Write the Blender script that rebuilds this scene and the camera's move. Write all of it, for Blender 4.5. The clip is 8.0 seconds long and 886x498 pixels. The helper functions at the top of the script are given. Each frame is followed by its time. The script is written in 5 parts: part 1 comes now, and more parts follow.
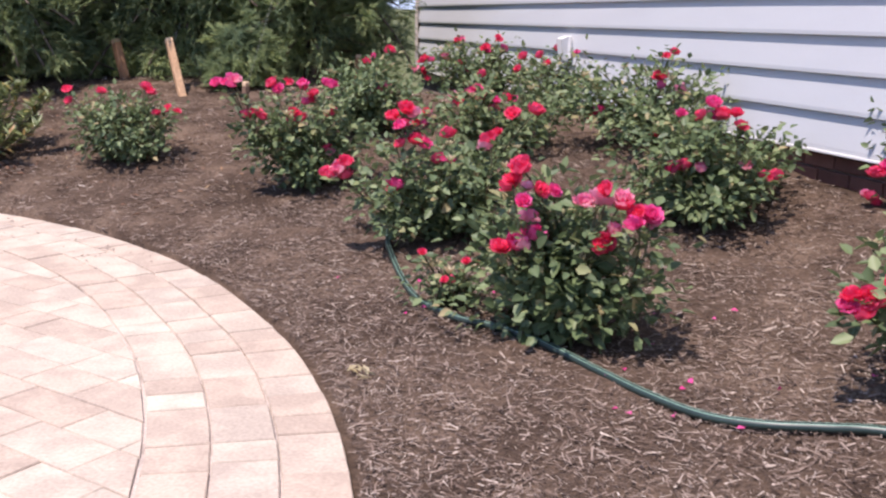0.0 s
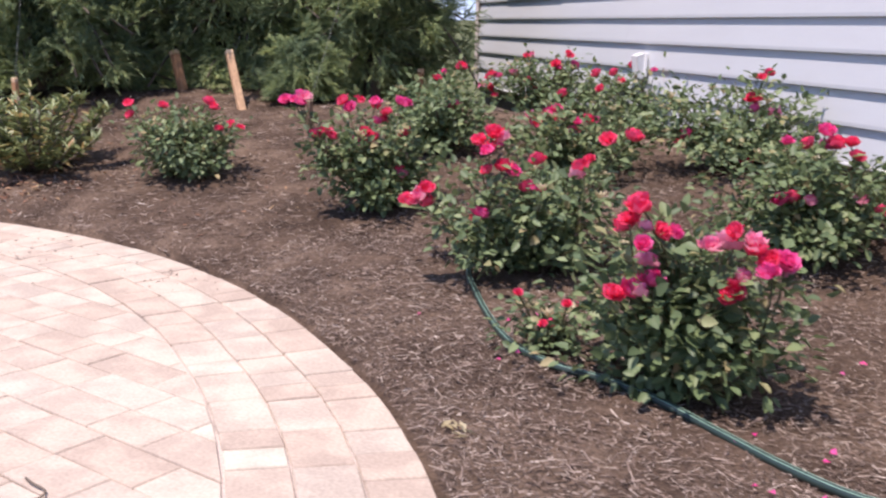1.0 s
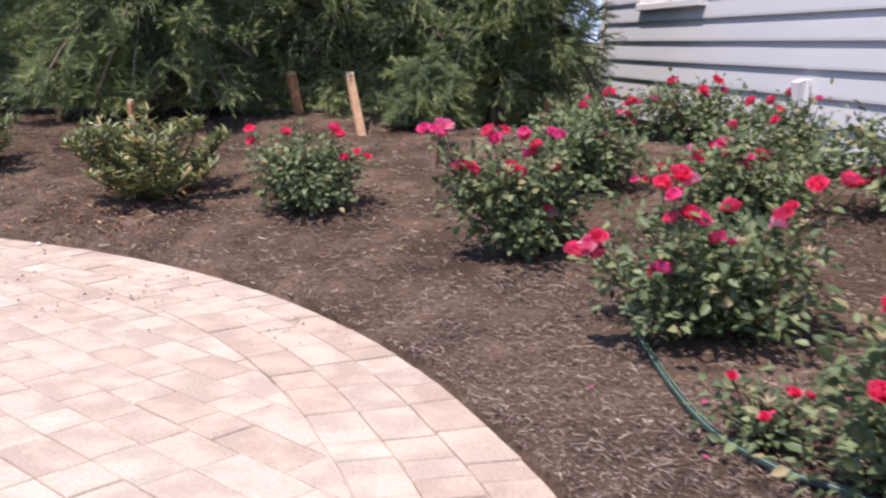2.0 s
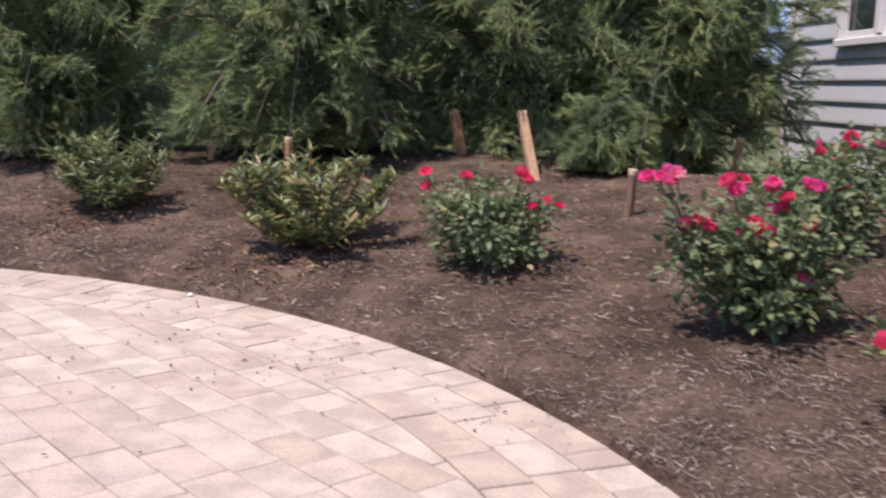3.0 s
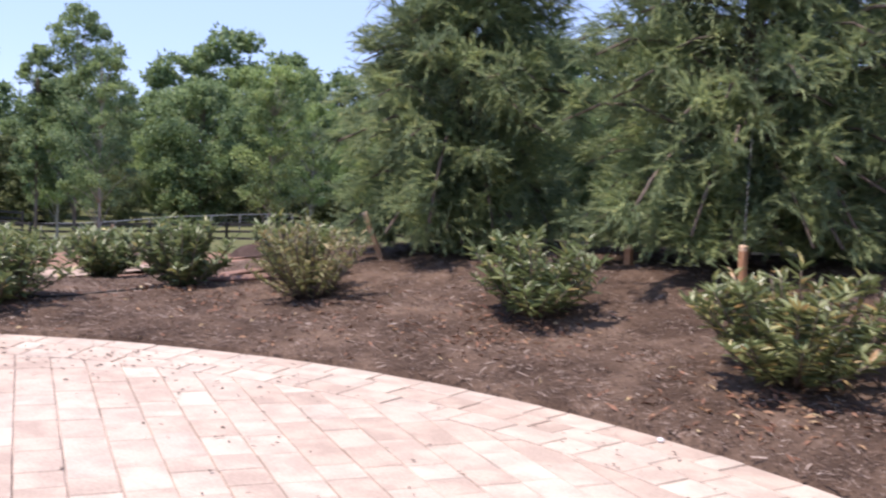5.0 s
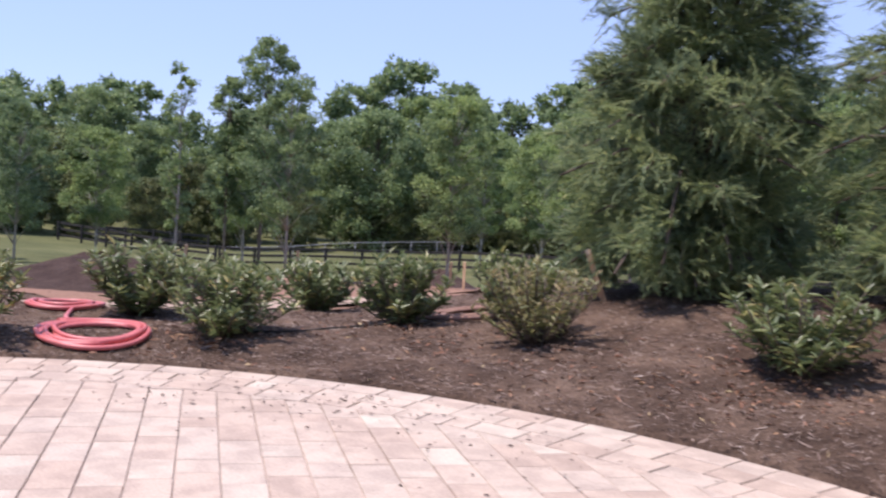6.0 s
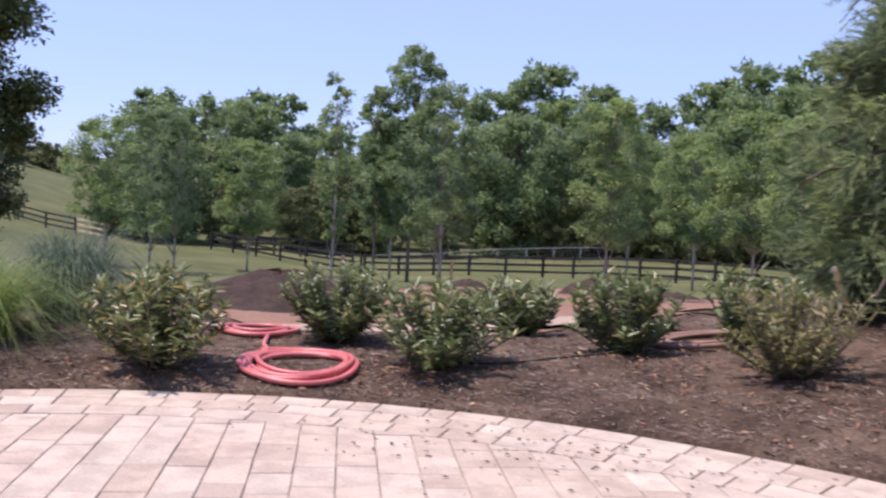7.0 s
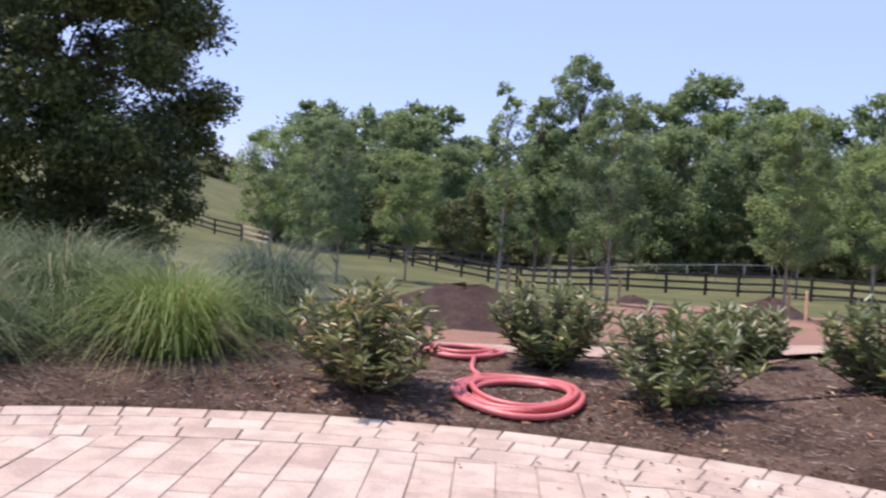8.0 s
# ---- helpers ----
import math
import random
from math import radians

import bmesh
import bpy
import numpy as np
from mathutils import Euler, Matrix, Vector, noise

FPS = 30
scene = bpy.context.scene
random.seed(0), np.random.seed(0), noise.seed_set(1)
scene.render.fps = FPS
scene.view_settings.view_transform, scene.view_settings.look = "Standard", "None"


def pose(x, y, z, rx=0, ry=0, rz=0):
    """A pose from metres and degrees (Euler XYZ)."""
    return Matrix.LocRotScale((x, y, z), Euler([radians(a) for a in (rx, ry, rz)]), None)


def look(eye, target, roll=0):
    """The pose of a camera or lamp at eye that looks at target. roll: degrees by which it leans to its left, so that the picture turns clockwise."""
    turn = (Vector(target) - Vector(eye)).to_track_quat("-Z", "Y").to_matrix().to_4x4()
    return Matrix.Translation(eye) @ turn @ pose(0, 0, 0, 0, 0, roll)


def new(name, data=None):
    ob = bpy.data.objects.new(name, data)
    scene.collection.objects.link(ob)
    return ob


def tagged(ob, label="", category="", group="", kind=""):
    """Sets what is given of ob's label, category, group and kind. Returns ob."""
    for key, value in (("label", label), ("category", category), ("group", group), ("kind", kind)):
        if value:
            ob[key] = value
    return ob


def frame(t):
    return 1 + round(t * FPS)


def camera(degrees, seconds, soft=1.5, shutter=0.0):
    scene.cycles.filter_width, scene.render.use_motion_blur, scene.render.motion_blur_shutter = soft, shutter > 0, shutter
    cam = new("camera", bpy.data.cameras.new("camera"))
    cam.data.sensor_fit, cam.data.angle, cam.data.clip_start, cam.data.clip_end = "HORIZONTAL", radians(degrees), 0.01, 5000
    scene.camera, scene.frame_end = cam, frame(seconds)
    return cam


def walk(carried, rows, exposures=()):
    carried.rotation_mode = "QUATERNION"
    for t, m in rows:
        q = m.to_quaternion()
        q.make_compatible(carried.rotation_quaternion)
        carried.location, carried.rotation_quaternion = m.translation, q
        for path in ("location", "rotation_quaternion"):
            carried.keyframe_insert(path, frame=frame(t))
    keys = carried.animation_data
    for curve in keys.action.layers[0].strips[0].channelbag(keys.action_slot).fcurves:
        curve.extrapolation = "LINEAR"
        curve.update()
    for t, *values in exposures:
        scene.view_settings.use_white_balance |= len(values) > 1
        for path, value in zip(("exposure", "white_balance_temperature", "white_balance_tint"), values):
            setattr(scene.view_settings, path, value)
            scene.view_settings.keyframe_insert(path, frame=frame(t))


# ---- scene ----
cam = camera(48.0, 8.0, soft=2.3, shutter=0.3)
PATH = [
    (0, (-0.258, -1.38, 0.99), (-0.339, 0.566, 0.536), 0.6),
    (0.5, (-0.313, -1.283, 0.999), (-0.434, 0.663, 0.553), 0.8),
    (1, (-0.44, -1.116, 1.01), (-0.601, 0.829, 0.575), 1.2),
    (1.5, (-0.565, -0.938, 1.009), (-0.808, 1.004, 0.598), 1.5),
    (1.7, (-0.622, -0.832, 1.011), (-0.904, 1.106, 0.605), 1.5),
    (2.8, (-1.098, -0.171, 0.973), (-1.632, 1.725, 0.624), 1.7),
    (3, (-1.186, -0.076, 0.96), (-1.773, 1.809, 0.635), 1.9),
    (3.5, (-1.403, 0.121, 0.951), (-2.136, 1.961, 0.676), 2.6),
    (4, (-1.626, 0.285, 0.941), (-2.504, 2.067, 0.708), 3.0),
    (4.4, (-1.817, 0.354, 0.952), (-2.818, 2.073, 0.744), 3.2),
    (4.5, (-1.889, 0.359, 0.954), (-2.91, 2.067, 0.752), 3.2),
    (5, (-2.162, 0.405, 0.938), (-3.321, 2.026, 0.773), 3.0),
    (5.2, (-2.267, 0.42, 0.94), (-3.481, 2.002, 0.784), 3.1),
    (6.3, (-2.904, 0.461, 0.965), (-4.376, 1.809, 0.836), 3.2),
    (6.5, (-3.075, 0.478, 0.973), (-4.58, 1.788, 0.837), 2.7),
    (7, (-3.417, 0.489, 0.972), (-5.01, 1.692, 0.842), 2.5),
    (7.5, (-3.74, 0.493, 0.957), (-5.417, 1.575, 0.832), 2.6),
    (8, (-3.999, 0.459, 0.952), (-5.756, 1.407, 0.831), 3.2),
]
walk(cam, [(t, look(eye, target, roll)) for t, eye, target, roll in PATH], [(0.0, 0.86, 6650, 23), (1.5, 0.87, 6650, 24), (2.8, 0.57, 6650, 23), (3.5, 0.78, 6650, 22), (4.5, 0.86, 6600, 23), (5.1, 0.91, 6650, 25), (6.4, 0.63, 6550, 27), (8.0, 0.67, 6700, 28)])

# ---- light ----
SUN_TO = Vector((-0.62, -0.78, 0.0)).normalized()
SUN_EL = radians(67)
world = bpy.data.worlds.new("sky")
scene.world = world
world.use_nodes = True
wn = world.node_tree.nodes
sky = wn.new("ShaderNodeTexSky")
sky.sky_type = "NISHITA"
sky.sun_disc = False
sky.sun_elevation = SUN_EL
sky.sun_rotation = math.atan2(SUN_TO.x, SUN_TO.y)
sky.air_density, sky.dust_density, sky.ozone_density = 1.0, 0.1, 4.0
sky.altitude = 1500
wn["Background"].inputs[1].default_value = 0.15
hue = wn.new("ShaderNodeMix")
hue.data_type, hue.blend_type = "RGBA", "MULTIPLY"
hue.inputs[0].default_value, hue.inputs[7].default_value = 1.0, (0.93, 0.94, 1.12, 1)
world.node_tree.links.new(sky.outputs[0], hue.inputs[6])
haze = wn.new("ShaderNodeMix")
haze.data_type = "RGBA"
haze.inputs[0].default_value, haze.inputs[7].default_value = 0.76, (1.9, 2.8, 4.55, 1)
world.node_tree.links.new(hue.outputs[2], haze.inputs[6])
world.node_tree.links.new(haze.outputs[2], wn["Background"].inputs[0])
sun = new("sun", bpy.data.lights.new("sun", "SUN"))
sun.data.energy, sun.data.angle, sun.data.color = 3.4, radians(0.55), (1.0, 0.95, 0.87)
sun.matrix_world = look((0, 0, 30), Vector((0, 0, 30)) - (SUN_TO * math.cos(SUN_EL) + Vector((0, 0, math.sin(SUN_EL)))))

# ---- materials ----
rng = np.random.default_rng(7)


def material(name, rough=0.8, metal=0.0, spec=0.4):
    m = bpy.data.materials.new(name)
    m.use_nodes = True
    b = m.node_tree.nodes["Principled BSDF"]
    b.inputs["Roughness"].default_value = rough
    b.inputs["Metallic"].default_value = metal
    b.inputs["Specular IOR Level"].default_value = spec
    return m, m.node_tree.nodes, m.node_tree.links, b


def ramp_node(nodes, stops):
    r = nodes.new("ShaderNodeValToRGB")
    while len(r.color_ramp.elements) < len(stops):
        r.color_ramp.elements.new(0.5)
    for e, (p, c) in zip(r.color_ramp.elements, stops):
        e.position, e.color = p, (*c, 1)
    return r


def noise_node(nodes, links, scale, detail=4.0, rough=0.55, coords="Object", stretch=None):
    tc = nodes.new("ShaderNodeTexCoord")
    n = nodes.new("ShaderNodeTexNoise")
    n.inputs["Scale"].default_value, n.inputs["Detail"].default_value, n.inputs["Roughness"].default_value = scale, detail, rough
    if stretch:
        mp = nodes.new("ShaderNodeMapping")
        mp.inputs["Scale"].default_value = stretch
        links.new(tc.outputs[coords], mp.inputs[0])
        links.new(mp.outputs[0], n.inputs["Vector"])
    else:
        links.new(tc.outputs[coords], n.inputs["Vector"])
    return n


def mixed(nodes, links, kind, fac, a, b):
    x = nodes.new("ShaderNodeMix")
    x.data_type, x.blend_type = "RGBA", kind
    for sock, v in ((x.inputs[0], fac), (x.inputs[6], a), (x.inputs[7], b)):
        if isinstance(v, (int, float)):
            sock.default_value = v
        elif isinstance(v, tuple):
            sock.default_value = (*v, 1)
        else:
            links.new(v, sock)
    return x.outputs[2]


def bump(nodes, links, b, height, strength, dist):
    n = nodes.new("ShaderNodeBump")
    n.inputs["Strength"].default_value, n.inputs["Distance"].default_value = strength, dist
    links.new(height, n.inputs["Height"])
    links.new(n.outputs[0], b.inputs["Normal"])


def surface(name, stops, scale, rough=0.85, fine=None, fine_mix=0.5, relief=0.3, dist=0.01, spec=0.3, coords="Object", stretch=None):
    """Two scales of noise: a broad colour ramp with a fine grain over it, and relief."""
    m, n, l, b = material(name, rough, spec=spec)
    broad = noise_node(n, l, scale, 5, 0.6, coords, stretch)
    r = ramp_node(n, stops)
    l.new(broad.outputs[0], r.inputs[0])
    grain = noise_node(n, l, fine or scale * 12, 5, 0.65, coords, stretch)
    g = ramp_node(n, [(0.3, (0.45, 0.45, 0.45)), (0.7, (1.35, 1.35, 1.35))])
    l.new(grain.outputs[0], g.inputs[0])
    l.new(mixed(n, l, "MULTIPLY", fine_mix, r.outputs[0], g.outputs[0]), b.inputs["Base Color"])
    if relief:
        bump(n, l, b, grain.outputs[0], relief, dist)
    return m


def foliage(name, stops, rough=0.5, translucent=0.3, spec=0.4, tint_scale=0.0):
    """Leaves: a shade for each leaf, thin enough to let some light through."""
    m, n, l, b = material(name, rough, spec=spec)
    geo = n.new("ShaderNodeNewGeometry")
    r = ramp_node(n, stops)
    l.new(geo.outputs["Random Per Island"], r.inputs[0])
    out = r.outputs[0]
    if tint_scale:
        big = noise_node(n, l, tint_scale, 3)
        g = ramp_node(n, [(0.35, (0.62, 0.68, 0.7)), (0.65, (1.25, 1.2, 0.95))])
        l.new(big.outputs[0], g.inputs[0])
        out = mixed(n, l, "MULTIPLY", 1.0, out, g.outputs[0])
    l.new(out, b.inputs["Base Color"])
    t = n.new("ShaderNodeBsdfTranslucent")
    l.new(out, t.inputs[0])
    x = n.new("ShaderNodeMixShader")
    x.inputs[0].default_value = translucent
    l.new(b.outputs[0], x.inputs[1])
    l.new(t.outputs[0], x.inputs[2])
    l.new(x.outputs[0], n["Material Output"].inputs[0])
    return m


def varied(name, stops, rough, source, grain_scale, spots=0.35, relief=0.25, dist=0.004, spec=0.3, edge=(0.3, 0.68)):
    """Pieces such as pavers, bricks and chips: a shade for each piece, with grain and blotches."""
    m, n, l, b = material(name, rough, spec=spec)
    if source == "object":
        rnd = n.new("ShaderNodeObjectInfo").outputs["Random"]
    else:
        rnd = n.new("ShaderNodeNewGeometry").outputs["Random Per Island"]
    r = ramp_node(n, stops)
    l.new(rnd, r.inputs[0])
    geo = n.new("ShaderNodeNewGeometry")
    blot = n.new("ShaderNodeTexNoise")
    blot.inputs["Scale"].default_value, blot.inputs["Detail"].default_value = grain_scale, 4
    apart = n.new("ShaderNodeVectorMath")
    apart.operation = "MULTIPLY_ADD"
    apart.inputs[1].default_value = (37.0, 53.0, 71.0)
    l.new(rnd, apart.inputs[0])
    l.new(geo.outputs["Position"], apart.inputs[2])
    l.new(apart.outputs[0], blot.inputs["Vector"])
    g = ramp_node(n, [(edge[0], (0.68, 0.66, 0.66)), (edge[1], (1.2, 1.2, 1.18))])
    l.new(blot.outputs[0], g.inputs[0])
    fine = n.new("ShaderNodeTexNoise")
    fine.inputs["Scale"].default_value, fine.inputs["Detail"].default_value = grain_scale * 14, 4
    l.new(geo.outputs["Position"], fine.inputs["Vector"])
    f = ramp_node(n, [(0.3, (0.8, 0.8, 0.8)), (0.7, (1.12, 1.12, 1.12))])
    l.new(fine.outputs[0], f.inputs[0])
    c = mixed(n, l, "MULTIPLY", spots, r.outputs[0], g.outputs[0])
    l.new(mixed(n, l, "MULTIPLY", 0.8, c, f.outputs[0]), b.inputs["Base Color"])
    if relief:
        bump(n, l, b, fine.outputs[0], relief, dist)
    return m


M = {}
M["mulch"] = surface("mulch", [(0.3, (0.062, 0.040, 0.028)), (0.5, (0.122, 0.081, 0.057)), (0.72, (0.225, 0.155, 0.110))], 3.0, 0.95, 70, 0.8, 0.9, 0.02, 0.15)
CHIP = [(0.0, (0.050, 0.034, 0.027)), (0.35, (0.135, 0.095, 0.073)), (0.65, (0.265, 0.195, 0.157)), (0.9, (0.39, 0.308, 0.252)), (1.0, (0.56, 0.47, 0.39))]
M["chip"] = varied("bark_chip", CHIP, 0.9, "island", 9, 0.5, 0.0, spec=0.15)
M["litter"] = varied("dry_leaf", [(0, (0.17, 0.085, 0.05)), (0.6, (0.30, 0.15, 0.09)), (0.9, (0.40, 0.24, 0.13)), (1, (0.55, 0.44, 0.24))], 0.7, "island", 30, 0.4, 0.0)
M["grass"] = surface("lawn", [(0.3, (0.084, 0.095, 0.042)), (0.55, (0.124, 0.133, 0.057)), (0.75, (0.188, 0.172, 0.090))], 0.25, 0.95, 14, 0.55, 0.5, 0.03, 0.1)
M["dirt"] = surface("bare_soil", [(0.3, (0.223, 0.126, 0.087)), (0.6, (0.298, 0.179, 0.125)), (0.8, (0.342, 0.223, 0.160))], 0.8, 0.95, 25, 0.4, 0.4, 0.02, 0.1)
M["pile"] = surface("dark_soil", [(0.3, (0.046, 0.030, 0.025)), (0.7, (0.099, 0.067, 0.054))], 3, 0.95, 30, 0.6, 0.8, 0.04, 0.1)
M["gravel"] = surface("gravel", [(0.3, (0.350, 0.259, 0.200)), (0.7, (0.486, 0.369, 0.288))], 2, 0.95, 60, 0.6, 0.5, 0.01, 0.1)
PAVE = [(0.0, (0.448, 0.350, 0.275)), (0.3, (0.485, 0.387, 0.306)), (0.55, (0.503, 0.408, 0.325)), (0.75, (0.522, 0.433, 0.345)), (0.9, (0.472, 0.387, 0.313)), (1.0, (0.553, 0.472, 0.376))]
M["paver"] = varied("concrete_paver", PAVE, 0.85, "object", 7, 0.42, 0.35, 0.003, 0.25, (0.40, 0.60))
M["paver_rest"] = varied("concrete_paver_rest", PAVE, 0.85, "island", 7, 0.42, 0.35, 0.003, 0.25, (0.40, 0.60))
M["sand"] = surface("joint_sand", [(0.38, (0.15, 0.12, 0.10)), (0.52, (0.52, 0.43, 0.37))], 1.6, 0.95, 120, 0.5, 0.3, 0.003, 0.1)
M["siding"] = surface("vinyl_siding", [(0.3, (0.534, 0.543, 0.553)), (0.7, (0.584, 0.594, 0.597))], 0.8, 0.5, 60, 0.06, 0.06, 0.002, 0.4, stretch=(1, 1, 6))
M["white"] = surface("white_vinyl", [(0.3, (0.74, 0.72, 0.70)), (0.7, (0.80, 0.79, 0.77))], 2, 0.45, 40, 0.08, 0.03, 0.002, 0.4)
M["post"] = surface("corner_trim", [(0.3, (0.70, 0.60, 0.54)), (0.7, (0.76, 0.67, 0.61))], 2, 0.5, 40, 0.1, 0.03, 0.002, 0.4)
M["brick"] = varied("brick", [(0, (0.13, 0.062, 0.05)), (0.6, (0.19, 0.09, 0.07)), (1, (0.25, 0.13, 0.10))], 0.9, "object", 14, 0.5, 0.5, 0.004)
M["mortar"] = surface("mortar", [(0.3, (0.17, 0.13, 0.12)), (0.7, (0.25, 0.2, 0.18))], 8, 0.95, 90, 0.4, 0.4, 0.003)
M["roof"] = surface("shingle", [(0.3, (0.06, 0.06, 0.065)), (0.7, (0.12, 0.12, 0.12))], 5, 0.9, 60, 0.5, 0.4, 0.005)
M["curtain"] = surface("window_blind", [(0.3, (0.35, 0.33, 0.36)), (0.7, (0.45, 0.43, 0.45))], 6, 0.8, 50, 0.2, 0.1)
M["bark"] = surface("bark", [(0.3, (0.098, 0.077, 0.059)), (0.7, (0.238, 0.189, 0.147))], 6, 0.95, 40, 0.7, 0.9, 0.01, 0.1, stretch=(1, 1, 0.25))
M["pale_bark"] = surface("pale_bark", [(0.3, (0.26, 0.235, 0.20)), (0.7, (0.42, 0.39, 0.34))], 5, 0.9, 40, 0.5, 0.5, 0.005, 0.1, stretch=(1, 1, 0.3))
M["cane"] = surface("green_cane", [(0.3, (0.06, 0.075, 0.03)), (0.7, (0.13, 0.11, 0.06))], 12, 0.7, 90, 0.4, 0.3, 0.002)
M["stake"] = surface("cut_wood", [(0.3, (0.40, 0.23, 0.13)), (0.7, (0.55, 0.36, 0.22))], 7, 0.85, 60, 0.6, 0.5, 0.003, 0.2, stretch=(1, 1, 0.12))
M["stake_dark"] = surface("weathered_wood", [(0.3, (0.348, 0.176, 0.092)), (0.7, (0.544, 0.286, 0.151))], 7, 0.9, 60, 0.6, 0.5, 0.003, 0.2, stretch=(1, 1, 0.12))
M["stake_old"] = surface("old_grey_wood", [(0.3, (0.20, 0.125, 0.085)), (0.7, (0.31, 0.20, 0.14))], 7, 0.95, 60, 0.6, 0.5, 0.003, 0.15, stretch=(1, 1, 0.12))
M["stake_end"] = surface("fresh_cut_end", [(0.3, (0.62, 0.42, 0.25)), (0.7, (0.72, 0.52, 0.34))], 30, 0.8, 120, 0.4, 0.2, 0.002)
M["fence"] = surface("black_board", [(0.3, (0.022, 0.020, 0.018)), (0.7, (0.05, 0.045, 0.04))], 3, 0.8, 40, 0.5, 0.4, 0.004)
M["new_board"] = surface("new_board", [(0.3, (0.62, 0.45, 0.31)), (0.7, (0.72, 0.55, 0.40))], 3, 0.8, 40, 0.3, 0.3, 0.004)
M["wire"] = surface("galvanised_wire", [(0.3, (0.2, 0.2, 0.2)), (0.7, (0.32, 0.32, 0.32))], 20, 0.45, 90, 0.2, 0.0)
M["green_hose"] = surface("green_rubber", [(0.3, (0.016, 0.030, 0.025)), (0.7, (0.032, 0.054, 0.045))], 6, 0.4, 80, 0.3, 0.1, 0.001, 0.5)
M["stripe"] = surface("pale_stripe", [(0.3, (0.20, 0.33, 0.25)), (0.7, (0.27, 0.42, 0.32))], 8, 0.45, 80, 0.3, 0.0)
M["red_hose"] = surface("red_rubber", [(0.3, (0.52, 0.115, 0.110)), (0.7, (0.66, 0.195, 0.180))], 5, 0.42, 60, 0.3, 0.1, 0.001, 0.5)
M["old_hose"] = surface("dusty_red_rubber", [(0.3, (0.24, 0.135, 0.10)), (0.7, (0.38, 0.235, 0.18))], 5, 0.75, 60, 0.5, 0.1, 0.001, 0.3)
M["rose_leaf"] = foliage("rose_leaf", [(0, (0.084, 0.124, 0.059)), (0.45, (0.132, 0.185, 0.082)), (0.8, (0.201, 0.260, 0.116)), (0.95, (0.264, 0.308, 0.143)), (1, (0.392, 0.299, 0.152))], 0.5, 0.3, 0.4)
M["laurel_leaf"] = foliage("laurel_leaf", [(0, (0.098, 0.140, 0.058)), (0.5, (0.166, 0.219, 0.086)), (0.94, (0.260, 0.304, 0.123)), (0.985, (0.462, 0.427, 0.155)), (1, (0.624, 0.511, 0.235))], 0.36, 0.3, 0.6)
M["olive_laurel"] = foliage("yellowing_laurel_leaf", [(0, (0.105, 0.140, 0.058)), (0.5, (0.185, 0.225, 0.088)), (0.86, (0.29, 0.32, 0.13)), (0.95, (0.52, 0.44, 0.16)), (1, (0.55, 0.34, 0.16))], 0.36, 0.3, 0.6)
M["brown_laurel"] = foliage("scorched_laurel_leaf", [(0, (0.14, 0.165, 0.06)), (0.5, (0.25, 0.26, 0.10)), (0.85, (0.34, 0.31, 0.13)), (1, (0.46, 0.34, 0.17))], 0.4, 0.3, 0.5)
M["cedar"] = foliage("cedar_spray", [(0, (0.184, 0.248, 0.153)), (0.5, (0.273, 0.348, 0.193)), (0.85, (0.353, 0.413, 0.220)), (1, (0.447, 0.470, 0.251))], 0.65, 0.45, 0.2, 3.2)
# lightened past real leaves: the far wood's haze is put into this colour
M["oak"] = foliage("hazed_broad_leaf", [(0, (0.123, 0.186, 0.097)), (0.5, (0.212, 0.300, 0.151)), (1, (0.332, 0.413, 0.206))], 0.55, 0.48, 0.3, 0.5)
M["oak_light"] = foliage("light_broad_leaf", [(0, (0.152, 0.225, 0.093)), (0.5, (0.248, 0.341, 0.146)), (1, (0.381, 0.468, 0.208))], 0.55, 0.48, 0.3, 0.7)
M["dark_leaf"] = foliage("dark_leaf", [(0, (0.081, 0.097, 0.045)), (0.6, (0.138, 0.168, 0.068)), (1, (0.270, 0.284, 0.115))], 0.55, 0.25, 0.3, 0.9)
M["blade"] = foliage("grass_blade", [(0, (0.067, 0.112, 0.048)), (0.5, (0.126, 0.191, 0.079)), (0.85, (0.213, 0.264, 0.125)), (1, (0.454, 0.410, 0.252))], 0.5, 0.3, 0.4)
M["blade_light"] = foliage("bright_grass_blade", [(0, (0.108, 0.182, 0.036)), (0.6, (0.190, 0.292, 0.066)), (1, (0.380, 0.388, 0.131))], 0.5, 0.35, 0.4)
M["blade_blue"] = foliage("blue_grass_blade", [(0, (0.055, 0.096, 0.060)), (0.5, (0.105, 0.157, 0.102)), (1, (0.246, 0.289, 0.193))], 0.5, 0.3, 0.4)


def petals(name, a, b):
    return foliage(name, [(0, a), (1, b)], 0.5, 0.42, 0.3)


M["red"] = petals("red_petal", (0.86, 0.026, 0.105), (0.95, 0.13, 0.27))
M["magenta"] = petals("magenta_petal", (0.84, 0.035, 0.26), (0.93, 0.18, 0.44))
M["pink"] = petals("faded_petal", (0.90, 0.13, 0.36), (0.94, 0.50, 0.60))
M["hip"] = petals("spent_flower", (0.42, 0.33, 0.17), (0.6, 0.52, 0.34))
glass_m, gn, gl, gb = material("window_glass", 0.05)
gb.inputs["Base Color"].default_value = (0.03, 0.035, 0.04, 1)
gb.inputs["Specular IOR Level"].default_value = 0.8
M["glass"] = glass_m


